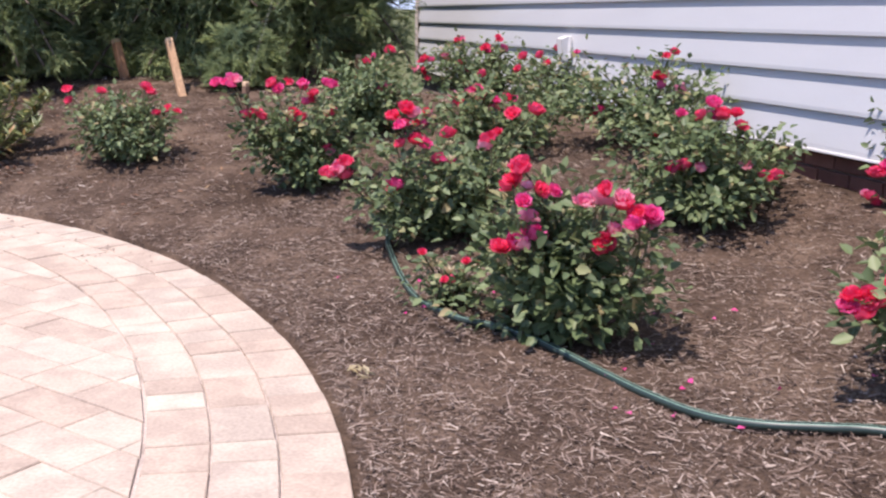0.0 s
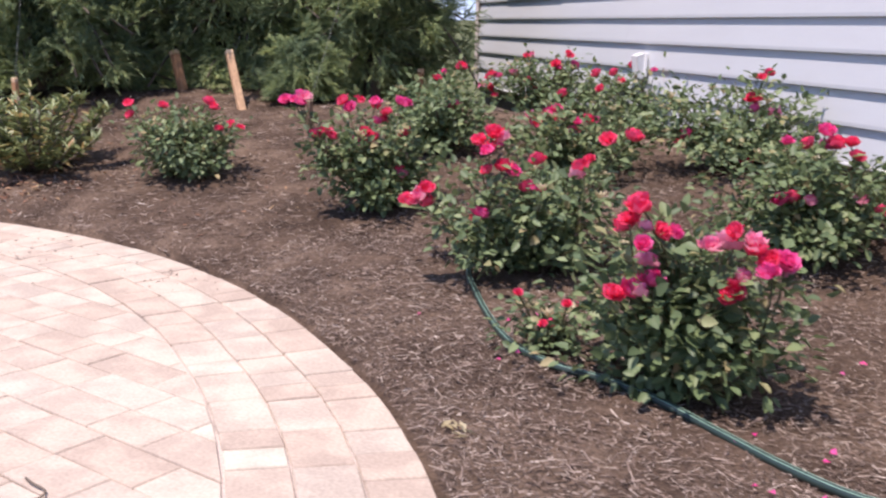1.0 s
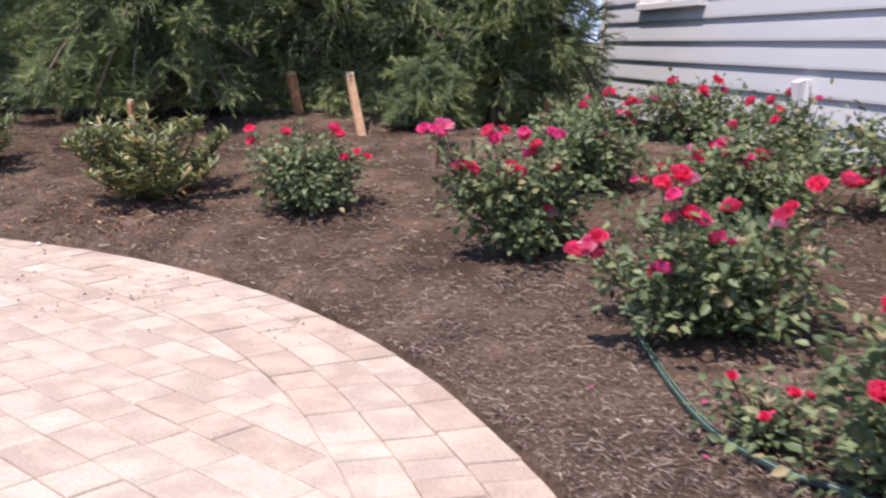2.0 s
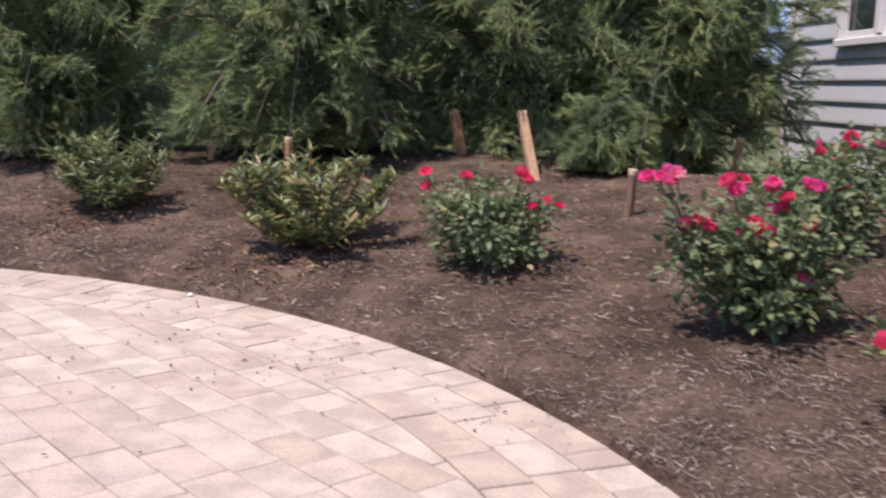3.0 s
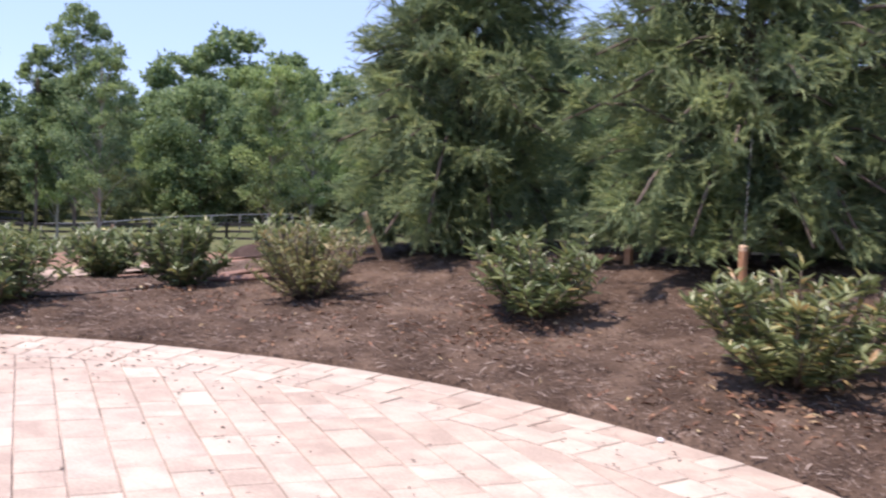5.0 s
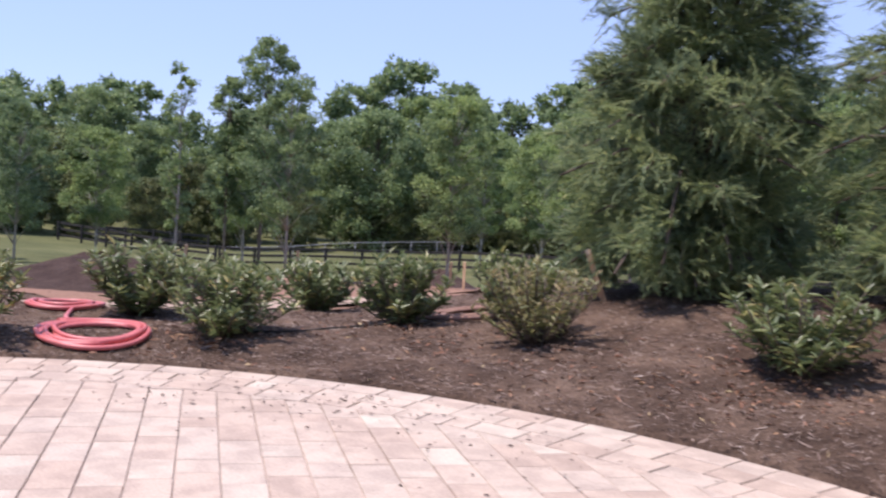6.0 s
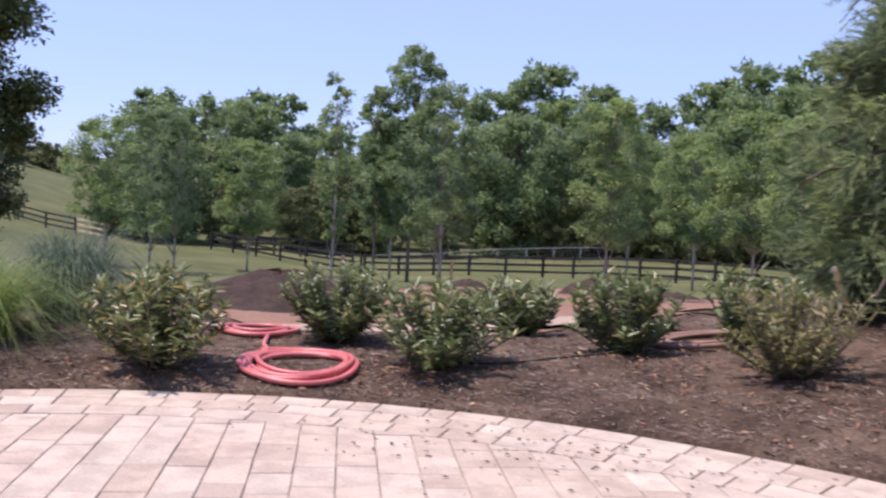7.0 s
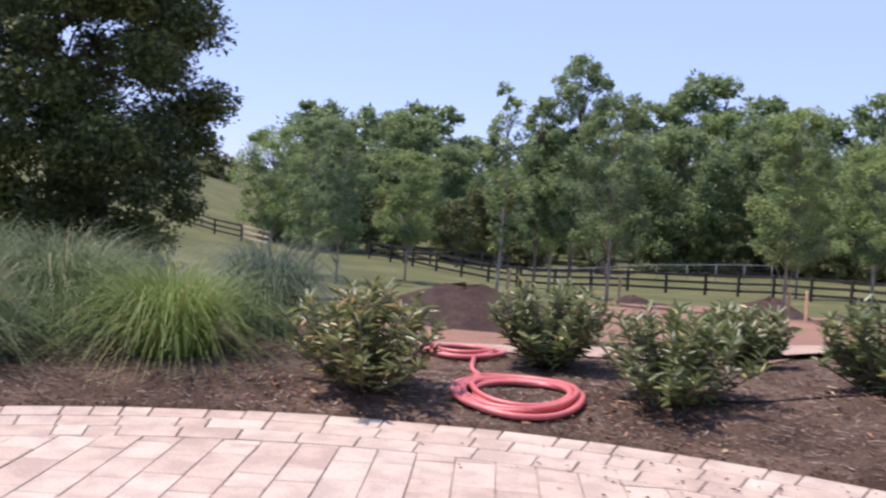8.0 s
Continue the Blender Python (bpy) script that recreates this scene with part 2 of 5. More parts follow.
# ---- mesh helpers ----
def mesh_of(name, verts, faces, mats, smooth=False, index=None):
    me = bpy.data.meshes.new(name)
    me.from_pydata([tuple(v) for v in verts], [], [tuple(f) for f in faces])
    for m in mats if isinstance(mats, (list, tuple)) else [mats]:
        me.materials.append(m)
    if index is not None:
        me.polygons.foreach_set("material_index", np.asarray(index, dtype=np.int32))
    if smooth:
        me.polygons.foreach_set("use_smooth", np.ones(len(me.polygons), dtype=bool))
    me.update()
    return me


def child(name, me, parent, label="", at=None):
    ob = new(name, me)
    ob.parent = parent
    if at is not None:
        ob.matrix_basis = at
    return tagged(ob, label)


def thing(name, at, label, category, group="", kind=""):
    ob = new(name)
    ob.empty_display_size = 0.1
    ob.matrix_basis = at
    return tagged(ob, label, category, group, kind)


def part(name, bm, mat, parent, label="", smooth=False):
    me = bpy.data.meshes.new(name)
    bm.to_mesh(me)
    bm.free()
    me.materials.append(mat)
    if smooth:
        me.polygons.foreach_set("use_smooth", np.ones(len(me.polygons), dtype=bool))
    return child(name, me, parent, label)


def box(sx, sy, sz, bevel=0.0, at=(0, 0, 0), bm=None):
    own = bm or bmesh.new()
    geo = bmesh.ops.create_cube(own, size=1.0, matrix=Matrix.Translation(at) @ Matrix.Diagonal((sx, sy, sz, 1)))
    if bevel:
        edges = list({e for v in geo["verts"] for e in v.link_edges})
        bmesh.ops.bevel(own, geom=edges, offset=bevel, segments=1, affect="EDGES", profile=0.7)
    return own


def tube(points, radii, sides=8, close=False):
    """Vertices and faces of a round tube along points."""
    pts = [Vector(p) for p in points]
    rad = radii if isinstance(radii, (list, tuple, np.ndarray)) else [radii] * len(pts)
    verts, faces, n = [], [], len(pts)
    side = None
    for i, p in enumerate(pts):
        d = (pts[min(i + 1, n - 1)] - pts[max(i - 1, 0)]).normalized()
        if side is None:
            side = d.orthogonal().normalized()
        side = (side - d * side.dot(d)).normalized()
        up = d.cross(side)
        for k in range(sides):
            a = 2 * math.pi * k / sides
            verts.append(p + (side * math.cos(a) + up * math.sin(a)) * rad[i])
    for i in range(n - 1):
        for k in range(sides):
            a, b = i * sides + k, i * sides + (k + 1) % sides
            faces.append((a, b, b + sides, a + sides))
    faces.append(tuple(range(sides))[::-1])
    faces.append(tuple(range((n - 1) * sides, n * sides)))
    return verts, faces


def joined(pieces):
    verts, faces = [], []
    for v, f in pieces:
        o = len(verts)
        verts += list(v)
        faces += [tuple(i + o for i in q) for q in f]
    return verts, faces


def unit(a):
    return a / np.maximum(np.linalg.norm(a, axis=1, keepdims=True), 1e-9)


def leaves(p, axis, normal, length, width, six=True, fold=0.18, droop=0.12):
    """Pointed, folded leaf blades as arrays of vertices and faces."""
    n = len(p)
    axis = unit(axis)
    side = unit(np.cross(axis, normal))
    normal = np.cross(side, axis)
    L, W = np.broadcast_to(length, n)[:, None], np.broadcast_to(width, n)[:, None]
    tip = p + axis * L - normal * L * droop
    if six:
        a = p + axis * L * 0.32 + normal * W * fold
        b = p + axis * L * 0.70 + normal * W * fold * 0.6 - normal * L * droop * 0.4
        v = np.stack([p, a + side * W * 0.46, b + side * W * 0.36, tip, b - side * W * 0.36, a - side * W * 0.46], 1).reshape(-1, 3)
        o = np.arange(n)[:, None] * 6
        f = np.concatenate([o + [0, 1, 2, 3], o + [0, 3, 4, 5]])
    else:
        a = p + axis * L * 0.45 + normal * W * fold
        v = np.stack([p, a + side * W * 0.5, tip, a - side * W * 0.5], 1).reshape(-1, 3)
        o = np.arange(n)[:, None] * 4
        f = np.concatenate([o + [0, 1, 2], o + [0, 2, 3]])
    return v, f


def slivers(p, axis, normal, length, width):
    """Needles and far leaves: one pointed triangle each."""
    n = len(p)
    axis = unit(axis)
    side = unit(np.cross(axis, normal))
    L, W = np.broadcast_to(length, n)[:, None], np.broadcast_to(width, n)[:, None]
    v = np.stack([p - side * W * 0.5, p + side * W * 0.5, p + axis * L], 1).reshape(-1, 3)
    return v, np.arange(3 * n).reshape(-1, 3)


def np_mesh(name, v, f, mats, index=None, smooth=False):
    """A mesh from arrays; all faces have the same number of corners."""
    me = bpy.data.meshes.new(name)
    k = f.shape[1]
    me.vertices.add(len(v))
    me.vertices.foreach_set("co", np.ascontiguousarray(v, dtype=np.float32).ravel())
    me.loops.add(f.size)
    me.loops.foreach_set("vertex_index", np.ascontiguousarray(f, dtype=np.int32).ravel())
    me.polygons.add(len(f))
    me.polygons.foreach_set("loop_start", np.arange(0, f.size, k, dtype=np.int32))
    for m in mats if isinstance(mats, (list, tuple)) else [mats]:
        me.materials.append(m)
    if index is not None:
        me.polygons.foreach_set("material_index", np.asarray(index, dtype=np.int32))
    if smooth:
        me.polygons.foreach_set("use_smooth", np.ones(len(f), dtype=bool))
    me.update(calc_edges=True)
    me.validate()
    return me


def rand_dirs(g, n):
    return unit(g.normal(size=(n, 3)))


# ---- terrain ----
PC, PR = np.array([-4.43, 0.0]), 3.87


def fuller(a):
    """The patio's edge swells a little towards the house."""
    deg = np.degrees(a)
    return 1 + 0.022 * (1 - np.clip((deg - 6) / 24, 0, 1)) * np.clip((deg + 90) / 60, 0, 1)


def smooth(a, b, x):
    t = np.clip((x - a) / (b - a), 0, 1)
    return t * t * (3 - 2 * t)


def terrain(x, y):
    """Height of the ground: a berm round the patio, then a long slope down to the valley, with a hill beyond."""
    x, y = np.asarray(x, float), np.asarray(y, float)
    dx, dy = x - PC[0], y - PC[1]
    dist = np.hypot(dx, dy)
    r = dist - PR
    phi = np.degrees(np.arctan2(dy, dx))
    amp = np.interp(phi, [-60, 0, 20, 29, 38, 55, 75, 98, 111, 125, 140, 180], [0.0, 0.2, 0.25, 0.32, 0.7, 0.95, 1.0, 0.95, 0.58, 0.22, 0.12, 0.08])
    amp = np.where(phi < -60, 0.0, amp)
    near = 0.05 * np.clip(r / 0.35, 0, 1) + amp * (0.43 * smooth(-0.3, 2.9, r))
    wall = (x + 1.0) * -0.944 + (y - 9.2) * -0.33
    near = near + 0.12 * (1 - smooth(0.05, 0.65, wall)) * smooth(0.3, 1.5, r) * (1 - smooth(29, 45, phi)) * (phi > -40)
    drop = 0.2 * smooth(1.2, 2.6, r) * smooth(112, 134, phi)
    near = near - drop
    view = smooth(-0.35, 0.35, np.cos(np.radians(phi - 135)))
    slope = np.interp(r, [0, 4, 10, 16, 30, 46, 60, 90, 140, 400], [0.05, -0.2, -0.72, -1.25, -2.45, -3.75, -4.3, -4.3, -3.2, 4])
    far = slope * view - 0.02 * (1 - view)
    z = near + (far - near) * smooth(2.9, 5.6, r)
    hill = smooth(45, 150, r) * smooth(158, 170, np.where(phi < 0, phi + 360, phi)) * (1 - smooth(215, 250, np.where(phi < 0, phi + 360, phi)))
    z = z + hill * 6.0
    dip = np.interp(phi, [100, 126, 131, 137, 146, 156], [0.0, 0.22, 0.16, -0.22, -0.5, 0.0])
    z = z + dip * smooth(26, 50, r) * (1 - smooth(85, 120, r))
    wob = 0.02 * np.sin(1.7 * x + 0.6) * np.cos(1.9 * y) + 0.012 * np.sin(4.1 * x - 2.0 * y)
    z = z + wob * smooth(0.2, 0.9, r) + 0.12 * np.sin(0.31 * x) * np.cos(0.27 * y) * smooth(8, 20, r)
    return np.where(r < 0, -0.075, z)


def ground_z(x, y):
    return float(terrain(x, y))


def polar_sheet(name, radii, angles, height, mat, lift=0.0, closed=False):
    rr, aa = np.meshgrid(radii, angles, indexing="ij")
    k = 1 + (fuller(np.where(aa > np.pi, aa - 2 * np.pi, aa)) - 1) * (rr > PR - 0.1) * (1 - smooth(0.0, 2.0, rr - PR)) * (lift == 0.0)
    x, y = PC[0] + rr * np.cos(aa), PC[1] + rr * np.sin(aa)
    z = height(x, y) + lift
    x, y = PC[0] + rr * k * np.cos(aa), PC[1] + rr * k * np.sin(aa)
    v = np.stack([x, y, z], -1).reshape(-1, 3)
    nr, na = len(radii), len(angles)
    i, j = np.meshgrid(np.arange(nr - 1), np.arange(na if closed else na - 1), indexing="ij")
    jn = (j + 1) % na
    f = np.stack([i * na + j, (i + 1) * na + j, (i + 1) * na + jn, i * na + jn], -1).reshape(-1, 4)
    return np_mesh(name, v, f, mat, smooth=True)


radii = np.concatenate([[0.02, 2.0, 3.5, 3.84], PR + np.linspace(0.03, 5.5, 60), PR + np.geomspace(5.8, 2600, 90)])
me = polar_sheet("ground", radii, np.linspace(0, 2 * np.pi, 361)[:-1], lambda x, y: terrain(x, y) - 0.13 * (1 - smooth(3.3, 3.8, np.hypot(x - PC[0], y - PC[1]) - PR)), M["grass"], -0.01, closed=True)
tagged(new("ground", me), "mown green and straw grass falling away to a valley", "grass", kind="structure")
# the planting bed, with its fine unevenness
fine_r = PR + np.concatenate([np.linspace(0.0, 2.2, 120), np.linspace(2.24, 3.9, 45)])
ang = np.radians(np.linspace(-75, 215, 800))


def bed_height(x, y):
    z = terrain(x, y)
    r = np.hypot(x - PC[0], y - PC[1]) - PR
    w = np.array([noise.noise(Vector((a * 5, b * 5, 0))) + 0.6 * noise.noise(Vector((a * 17, b * 17, 3))) for a, b in zip(x.ravel(), y.ravel())]).reshape(x.shape)
    z = z + 0.012 * w * smooth(0.0, 0.25, r) + 0.006
    z = np.where(r < 0.02, -0.012, z)
    return z - 0.1 * smooth(3.6, 3.9, r)


me = polar_sheet("mulch_bed", fine_r, ang, bed_height, M["mulch"])
tagged(new("mulch_bed", me), "dark brown shredded bark mulch in a raised planting bed", "mulch", kind="structure")


def bed_z(x, y):
    return ground_z(x, y) + 0.006


def loose_strips(name, n, r_lo, r_hi, a_lo, a_hi, length, width, mat, seed, label, category, tilt=0.35, lift=0.006, bias=1.0, spots=None, ragged=False):
    """Slivers lying about on the bed, each a bent strip."""
    g = np.random.default_rng(seed)
    if spots is None:
        a = np.radians(a_lo + (a_hi - a_lo) * g.random(n))
        r = PR * np.where(a > np.pi, 1.0, fuller(a)) + 0.01 + r_lo + (r_hi - r_lo) * g.random(n) ** bias
        x, y = PC[0] + r * np.cos(a), PC[1] + r * np.sin(a)
    else:
        s = np.array(spots)[g.integers(0, len(spots), n)]
        x, y = s[:, 0] + g.normal(size=n) * s[:, 2], s[:, 1] + g.normal(size=n) * s[:, 2]
        keep = np.hypot(x - PC[0], y - PC[1]) > PR + 0.03
        x, y, n = x[keep], y[keep], int(keep.sum())
    z = terrain(x, y) + lift + 0.008 * g.random(n)
    yaw, rise = g.random(n) * 2 * np.pi, g.normal(size=n) * tilt * 0.5
    d = np.stack([np.cos(yaw) * np.cos(rise), np.sin(yaw) * np.cos(rise), np.sin(rise)], 1)
    L, W = g.uniform(*length, n) * g.uniform(0.6, 1.0, n), g.uniform(*width, n)
    roll = g.normal(size=n) * 0.5
    up = np.stack([np.sin(roll) * np.sin(yaw), -np.sin(roll) * np.cos(yaw), np.cos(roll)], 1)
    p = np.stack([x, y, z], 1)
    if ragged:
        L = length[0] + (length[1] - length[0]) * g.random(n) ** 2.4
        side = unit(np.cross(d, up))
        half, wide = d * L[:, None] / 2, side * W[:, None] / 2
        skew = side * (L * g.normal(size=n) * 0.1)[:, None]
        k0, k1 = g.uniform(0.3, 1.0, n)[:, None], g.uniform(0.2, 1.0, n)[:, None]
        v = np.stack([p - half - wide * k0, p - half + wide * k0, p + half + skew + wide * k1, p + half + skew - wide * k1], 1).reshape(-1, 3)
        f = np.arange(4 * n).reshape(-1, 4)
    else:
        v, f = leaves(p - d * L[:, None] / 2, d, up, L, W, six=False, fold=0.25, droop=0.08)
    return tagged(new(name, np_mesh(name, v, f, mat)), label, category, kind="stuff")


loose_strips("bark_chips", 150000, 0.0, 2.2, -35, 192, (0.008, 0.062), (0.0015, 0.0058), M["chip"], 3, "shredded brown bark slivers strewn over the bed", "mulch", ragged=True)
loose_strips("bark_chips", 120000, 0.0, 2.4, -32, 45, (0.006, 0.038), (0.0012, 0.0042), M["chip"], 5, "fine fibrous brown bark slivers between the roses", "mulch", ragged=True)
loose_strips("bark_chips", 26000, 2.2, 3.7, 0, 180, (0.012, 0.10), (0.003, 0.008), M["chip"], 4, "shredded brown bark slivers further up the bed", "mulch", ragged=True)


def patch(name, spine, widths, mat, lift, label, category):
    """A strip of bare ground that lies on the slope."""
    pts = [Vector((x, y, 0)) for x, y in spine]
    v, f, nx = [], [], 14
    for i, p in enumerate(pts):
        d = (pts[min(i + 1, len(pts) - 1)] - pts[max(i - 1, 0)]).normalized()
        s = Vector((-d.y, d.x, 0))
        for k in range(nx + 1):
            w = widths[i] * (k / nx - 0.5) * (1 + 0.12 * noise.noise(Vector((i * 0.8, k * 0.05, 2))))
            q = p + s * w
            v.append((q.x, q.y, ground_z(q.x, q.y) + lift))
    for i in range(len(pts) - 1):
        for k in range(nx):
            a = i * (nx + 1) + k
            f.append((a, a + 1, a + nx + 2, a + nx + 1))
    return tagged(new(name, mesh_of(name, v, f, mat, True)), label, category, kind="structure")


def along(a, b, n):
    return [(a[0] + (b[0] - a[0]) * i / (n - 1), a[1] + (b[1] - a[1]) * i / (n - 1)) for i in range(n)]


rows_v, rows_f, nb, nd = [], [], 30, 16
for ib in range(nb + 1):
    b = 31 + (67 - 31) * ib / nb
    near_d, far_d = 6.9 + 0.5 * math.sin(b * 0.5), (35 if b < 50 else max(10.5, 35 - 23 * ((b - 50) / 9.5) ** 0.7)) * (1 + 0.08 * noise.noise(Vector((b * 0.25, 0, 0))))
    for jd in range(nd + 1):
        d = near_d + (far_d - near_d) * jd / nd
        px, py = -3.6 - d * math.sin(radians(b)), 0.45 + d * math.cos(radians(b))
        rows_v.append((px, py, ground_z(px, py) + 0.02))
for ib in range(nb):
    for jd in range(nd):
        a = ib * (nd + 1) + jd
        rows_f.append((a, a + 1, a + nd + 2, a + nd + 1))
tagged(new("bare_soil", mesh_of("bare_soil", rows_v, rows_f, M["dirt"], True)), "bare reddish brown soil below the berm", "soil", kind="structure")
patch("gravel_path", along((-9.72, 2.9), (-7.72, 7.4), 14), [0.5] * 14, M["gravel"], 0.045, "pale gravel strip behind the shrubs", "path")


def soil_mound(x, y, w, d, h, seed):
    g = random.Random(seed)
    v, f, n = [], [], 22
    for i in range(9):
        t = i / 8
        for k in range(n):
            a = 2 * math.pi * k / n
            q = Vector((math.cos(a) * 1.3, math.sin(a) * 1.3, t * 2 + seed))
            rr = t * (1 + 0.22 * noise.noise(q))
            px, py = x + w * rr * math.cos(a), y + d * rr * math.sin(a)
            z = ground_z(px, py) - 0.03 + h * (0.5 + 0.5 * math.cos(math.pi * t)) * (1 + 0.25 * noise.noise(q * 2))
            v.append((px, py, z))
    for i in range(8):
        for k in range(n):
            a, b = i * n + k, i * n + (k + 1) % n
            f.append((a, b, b + n, a + n))
    tagged(new("soil_mound", mesh_of("soil_mound", v, f, M["pile"], True)), "heap of dark loose soil on bare ground", "soil mound", "soil mounds")


for args in ((-11.5, 4.75, 1.75, 1.5, 0.34, 1), (-15.6, 7.8, 1.2, 0.9, 0.26, 2), (-23.0, 20.6, 1.7, 1.4, 0.52, 3), (-27.7, 19.9, 1.2, 1.0, 0.3, 4), (-21.4, 22.0, 1.6, 1.3, 0.26, 6)):
    soil_mound(*args)

# ---- house ----
WD = Vector((0.33, -0.944, 0)).normalized()
WN = Vector((-WD.y, WD.x, 0)) * -1
if WN.x > 0:
    WN = -WN
HOUSE = Matrix.Translation((-1.0, 9.2, 0)) @ Matrix(((WD.x, -WN.x, 0, 0), (WD.y, -WN.y, 0, 0), (0, 0, 1, 0), (0, 0, 0, 1)))
# in the house's own axes x runs along the wall, y into the house, z up
LENGTH, DEEP, SILL_Z, COURSE, LAP = 13.0, 8.0, 0.449, 0.1605, 0.027
house = thing("house", HOUSE, "house wall in pale grey lapped vinyl siding on a brick foundation", "house")
WIN0, WIN1, WINZ, WINH = 1.01, 2.36, 1.345, 1.35
part("wall_core", box(LENGTH, 0.2, 3.1, 0, (LENGTH / 2, 0.14, 0.45 + 1.55)), M["mortar"], house, "sheathing behind the siding")
back = bmesh.new()
box(0.2, DEEP - 0.2, 3.3, 0, (0.1, 0.24 + (DEEP - 0.2) / 2, 1.85), back)
box(0.2, DEEP - 0.2, 3.3, 0, (LENGTH - 0.1, 0.24 + (DEEP - 0.2) / 2, 1.85), back)
box(LENGTH - 0.4, 0.2, 3.3, 0, (LENGTH / 2, DEEP, 1.85), back)
part("outer_walls", back, M["siding"], house)
rf = bmesh.new()
ridge = [rf.verts.new(p) for p in ((-0.4, -0.45, 3.55), (LENGTH + 0.4, -0.45, 3.55), (LENGTH + 0.4, DEEP / 2, 5.9), (-0.4, DEEP / 2, 5.9), (LENGTH + 0.4, DEEP + 0.45, 3.55), (-0.4, DEEP + 0.45, 3.55))]
rf.faces.new([ridge[i] for i in (0, 1, 2, 3)])
rf.faces.new([ridge[i] for i in (3, 2, 4, 5)])
bmesh.ops.solidify(rf, geom=rf.faces[:], thickness=0.12)
part("roof", rf, M["roof"], house, "dark shingle roof")


def course_mesh(x0, x1, seed):
    """One siding board: it leans out towards its lower edge and turns under."""
    v, f, n = [], [], max(2, int((x1 - x0) / 0.25))
    for i in range(n + 1):
        x = x0 + (x1 - x0) * i / n
        w = 0.0016 * noise.noise(Vector((x * 1.3, seed * 3.1, 0)))
        for y, z in ((0.03, 0.006), (-LAP + 0.010, 0.0), (-LAP + w, 0.004), (-LAP + w, 0.020), (-0.004 + w * 0.4, COURSE + 0.012), (0.03, COURSE + 0.012)):
            v.append((x, y, z))
    for i in range(n):
        for k in range(5):
            a = i * 6 + k
            f.append((a, a + 6, a + 7, a + 1))
    return mesh_of("siding_board", v, f, M["siding"])


k = 0
while SILL_Z + k * COURSE < 3.35:
    z = SILL_Z + k * COURSE
    spans = [(0.055, LENGTH)]
    if z > WINZ - 0.03 and z < WINZ + WINH:
        spans = [(0.055, WIN0 - 0.002), (WIN1 + 0.002, LENGTH)]
    for a, b in spans:
        joints = [a] + [j for j in (3.6 + (k % 3) * 1.25, 7.3 + (k % 2) * 1.1) if a + 0.4 < j < b - 0.4] + [b]
        for s, (p, q) in enumerate(zip(joints, joints[1:])):
            child("siding_board", course_mesh(p, q, k + s * 0.37), house, at=Matrix.Translation((0, 0.03, z)))
    k += 1
cp = bmesh.new()
box(0.085, 0.012, 2.95, 0.003, (0.03, -0.006, SILL_Z + 1.47), cp)
box(0.012, 0.085, 2.95, 0.003, (-0.008, 0.045, SILL_Z + 1.47), cp)
part("corner_post", cp, M["post"], house, "pale corner trim")
sk = bmesh.new()
box(LENGTH, 0.014, 0.012, 0.002, (LENGTH / 2, 0.0, SILL_Z - 0.004), sk)
part("starter_strip", sk, M["white"], house)
part("foundation", box(LENGTH, 0.2, 1.4, 0, (LENGTH / 2, 0.158, SILL_Z - 0.72)), M["mortar"], house, "mortar of the brick foundation")
brick_me = bpy.data.meshes.new("brick")
bb = box(0.197, 0.02, 0.057, 0.003)
bb.to_mesh(brick_me)
bb.free()
brick_me.materials.append(M["brick"])
for row in range(4):
    for i in range(60):
        x = 2.0 + i * 0.207 + (row % 2) * 0.1035
        if x < LENGTH - 0.2 and (x > 4.6 or row < 2):
            child("brick", brick_me, house, at=Matrix.Translation((x, 0.052, SILL_Z - 0.052 - row * 0.067)))
# window
win = child("window", mesh_of("window", *joined([]), M["white"]), house, "white double window over the siding")
W0, W1, Z0, Z1 = WIN0, WIN1, WINZ, WINZ + WINH
wf = bmesh.new()
box(0.075, 0.05, Z1 - Z0, 0.004, (W0 + 0.0375, -0.005, (Z0 + Z1) / 2), wf)
box(0.075, 0.05, Z1 - Z0, 0.004, (W1 - 0.0375, -0.005, (Z0 + Z1) / 2), wf)
box(W1 - W0 - 0.15, 0.05, 0.075, 0.004, ((W0 + W1) / 2, -0.005, Z1 - 0.0375), wf)
box(0.075, 0.046, Z1 - Z0 - 0.15, 0.004, ((W0 + W1) / 2, -0.004, (Z0 + Z1) / 2), wf)
part("window_frame", wf, M["white"], win)
part("window_sill", box(W1 - W0 + 0.02, 0.06, 0.055, 0.006, ((W0 + W1) / 2, -0.008, Z0 + 0.0275)), M["white"], win)
for a, b in ((W0 + 0.08, (W0 + W1) / 2 - 0.042), ((W0 + W1) / 2 + 0.042, W1 - 0.08)):
    sash = bmesh.new()
    for zz0, zz1, yy in ((Z0 + 0.06, Z0 + 0.68, 0.012), (Z0 + 0.66, Z1 - 0.08, 0.03)):
        box(0.04, 0.025, zz1 - zz0, 0.003, (a + 0.02, yy, (zz0 + zz1) / 2), sash)
        box(0.04, 0.025, zz1 - zz0, 0.003, (b - 0.02, yy, (zz0 + zz1) / 2), sash)
        box(b - a - 0.08, 0.025, 0.05, 0.003, ((a + b) / 2, yy, zz0 + 0.025), sash)
        box(b - a - 0.08, 0.025, 0.04, 0.003, ((a + b) / 2, yy, zz1 - 0.02), sash)
    part("sash", sash, M["white"], win)
    part("pane", box(b - a - 0.06, 0.004, Z1 - Z0 - 0.16, 0, ((a + b) / 2, 0.034, (Z0 + Z1) / 2)), M["glass"], win)
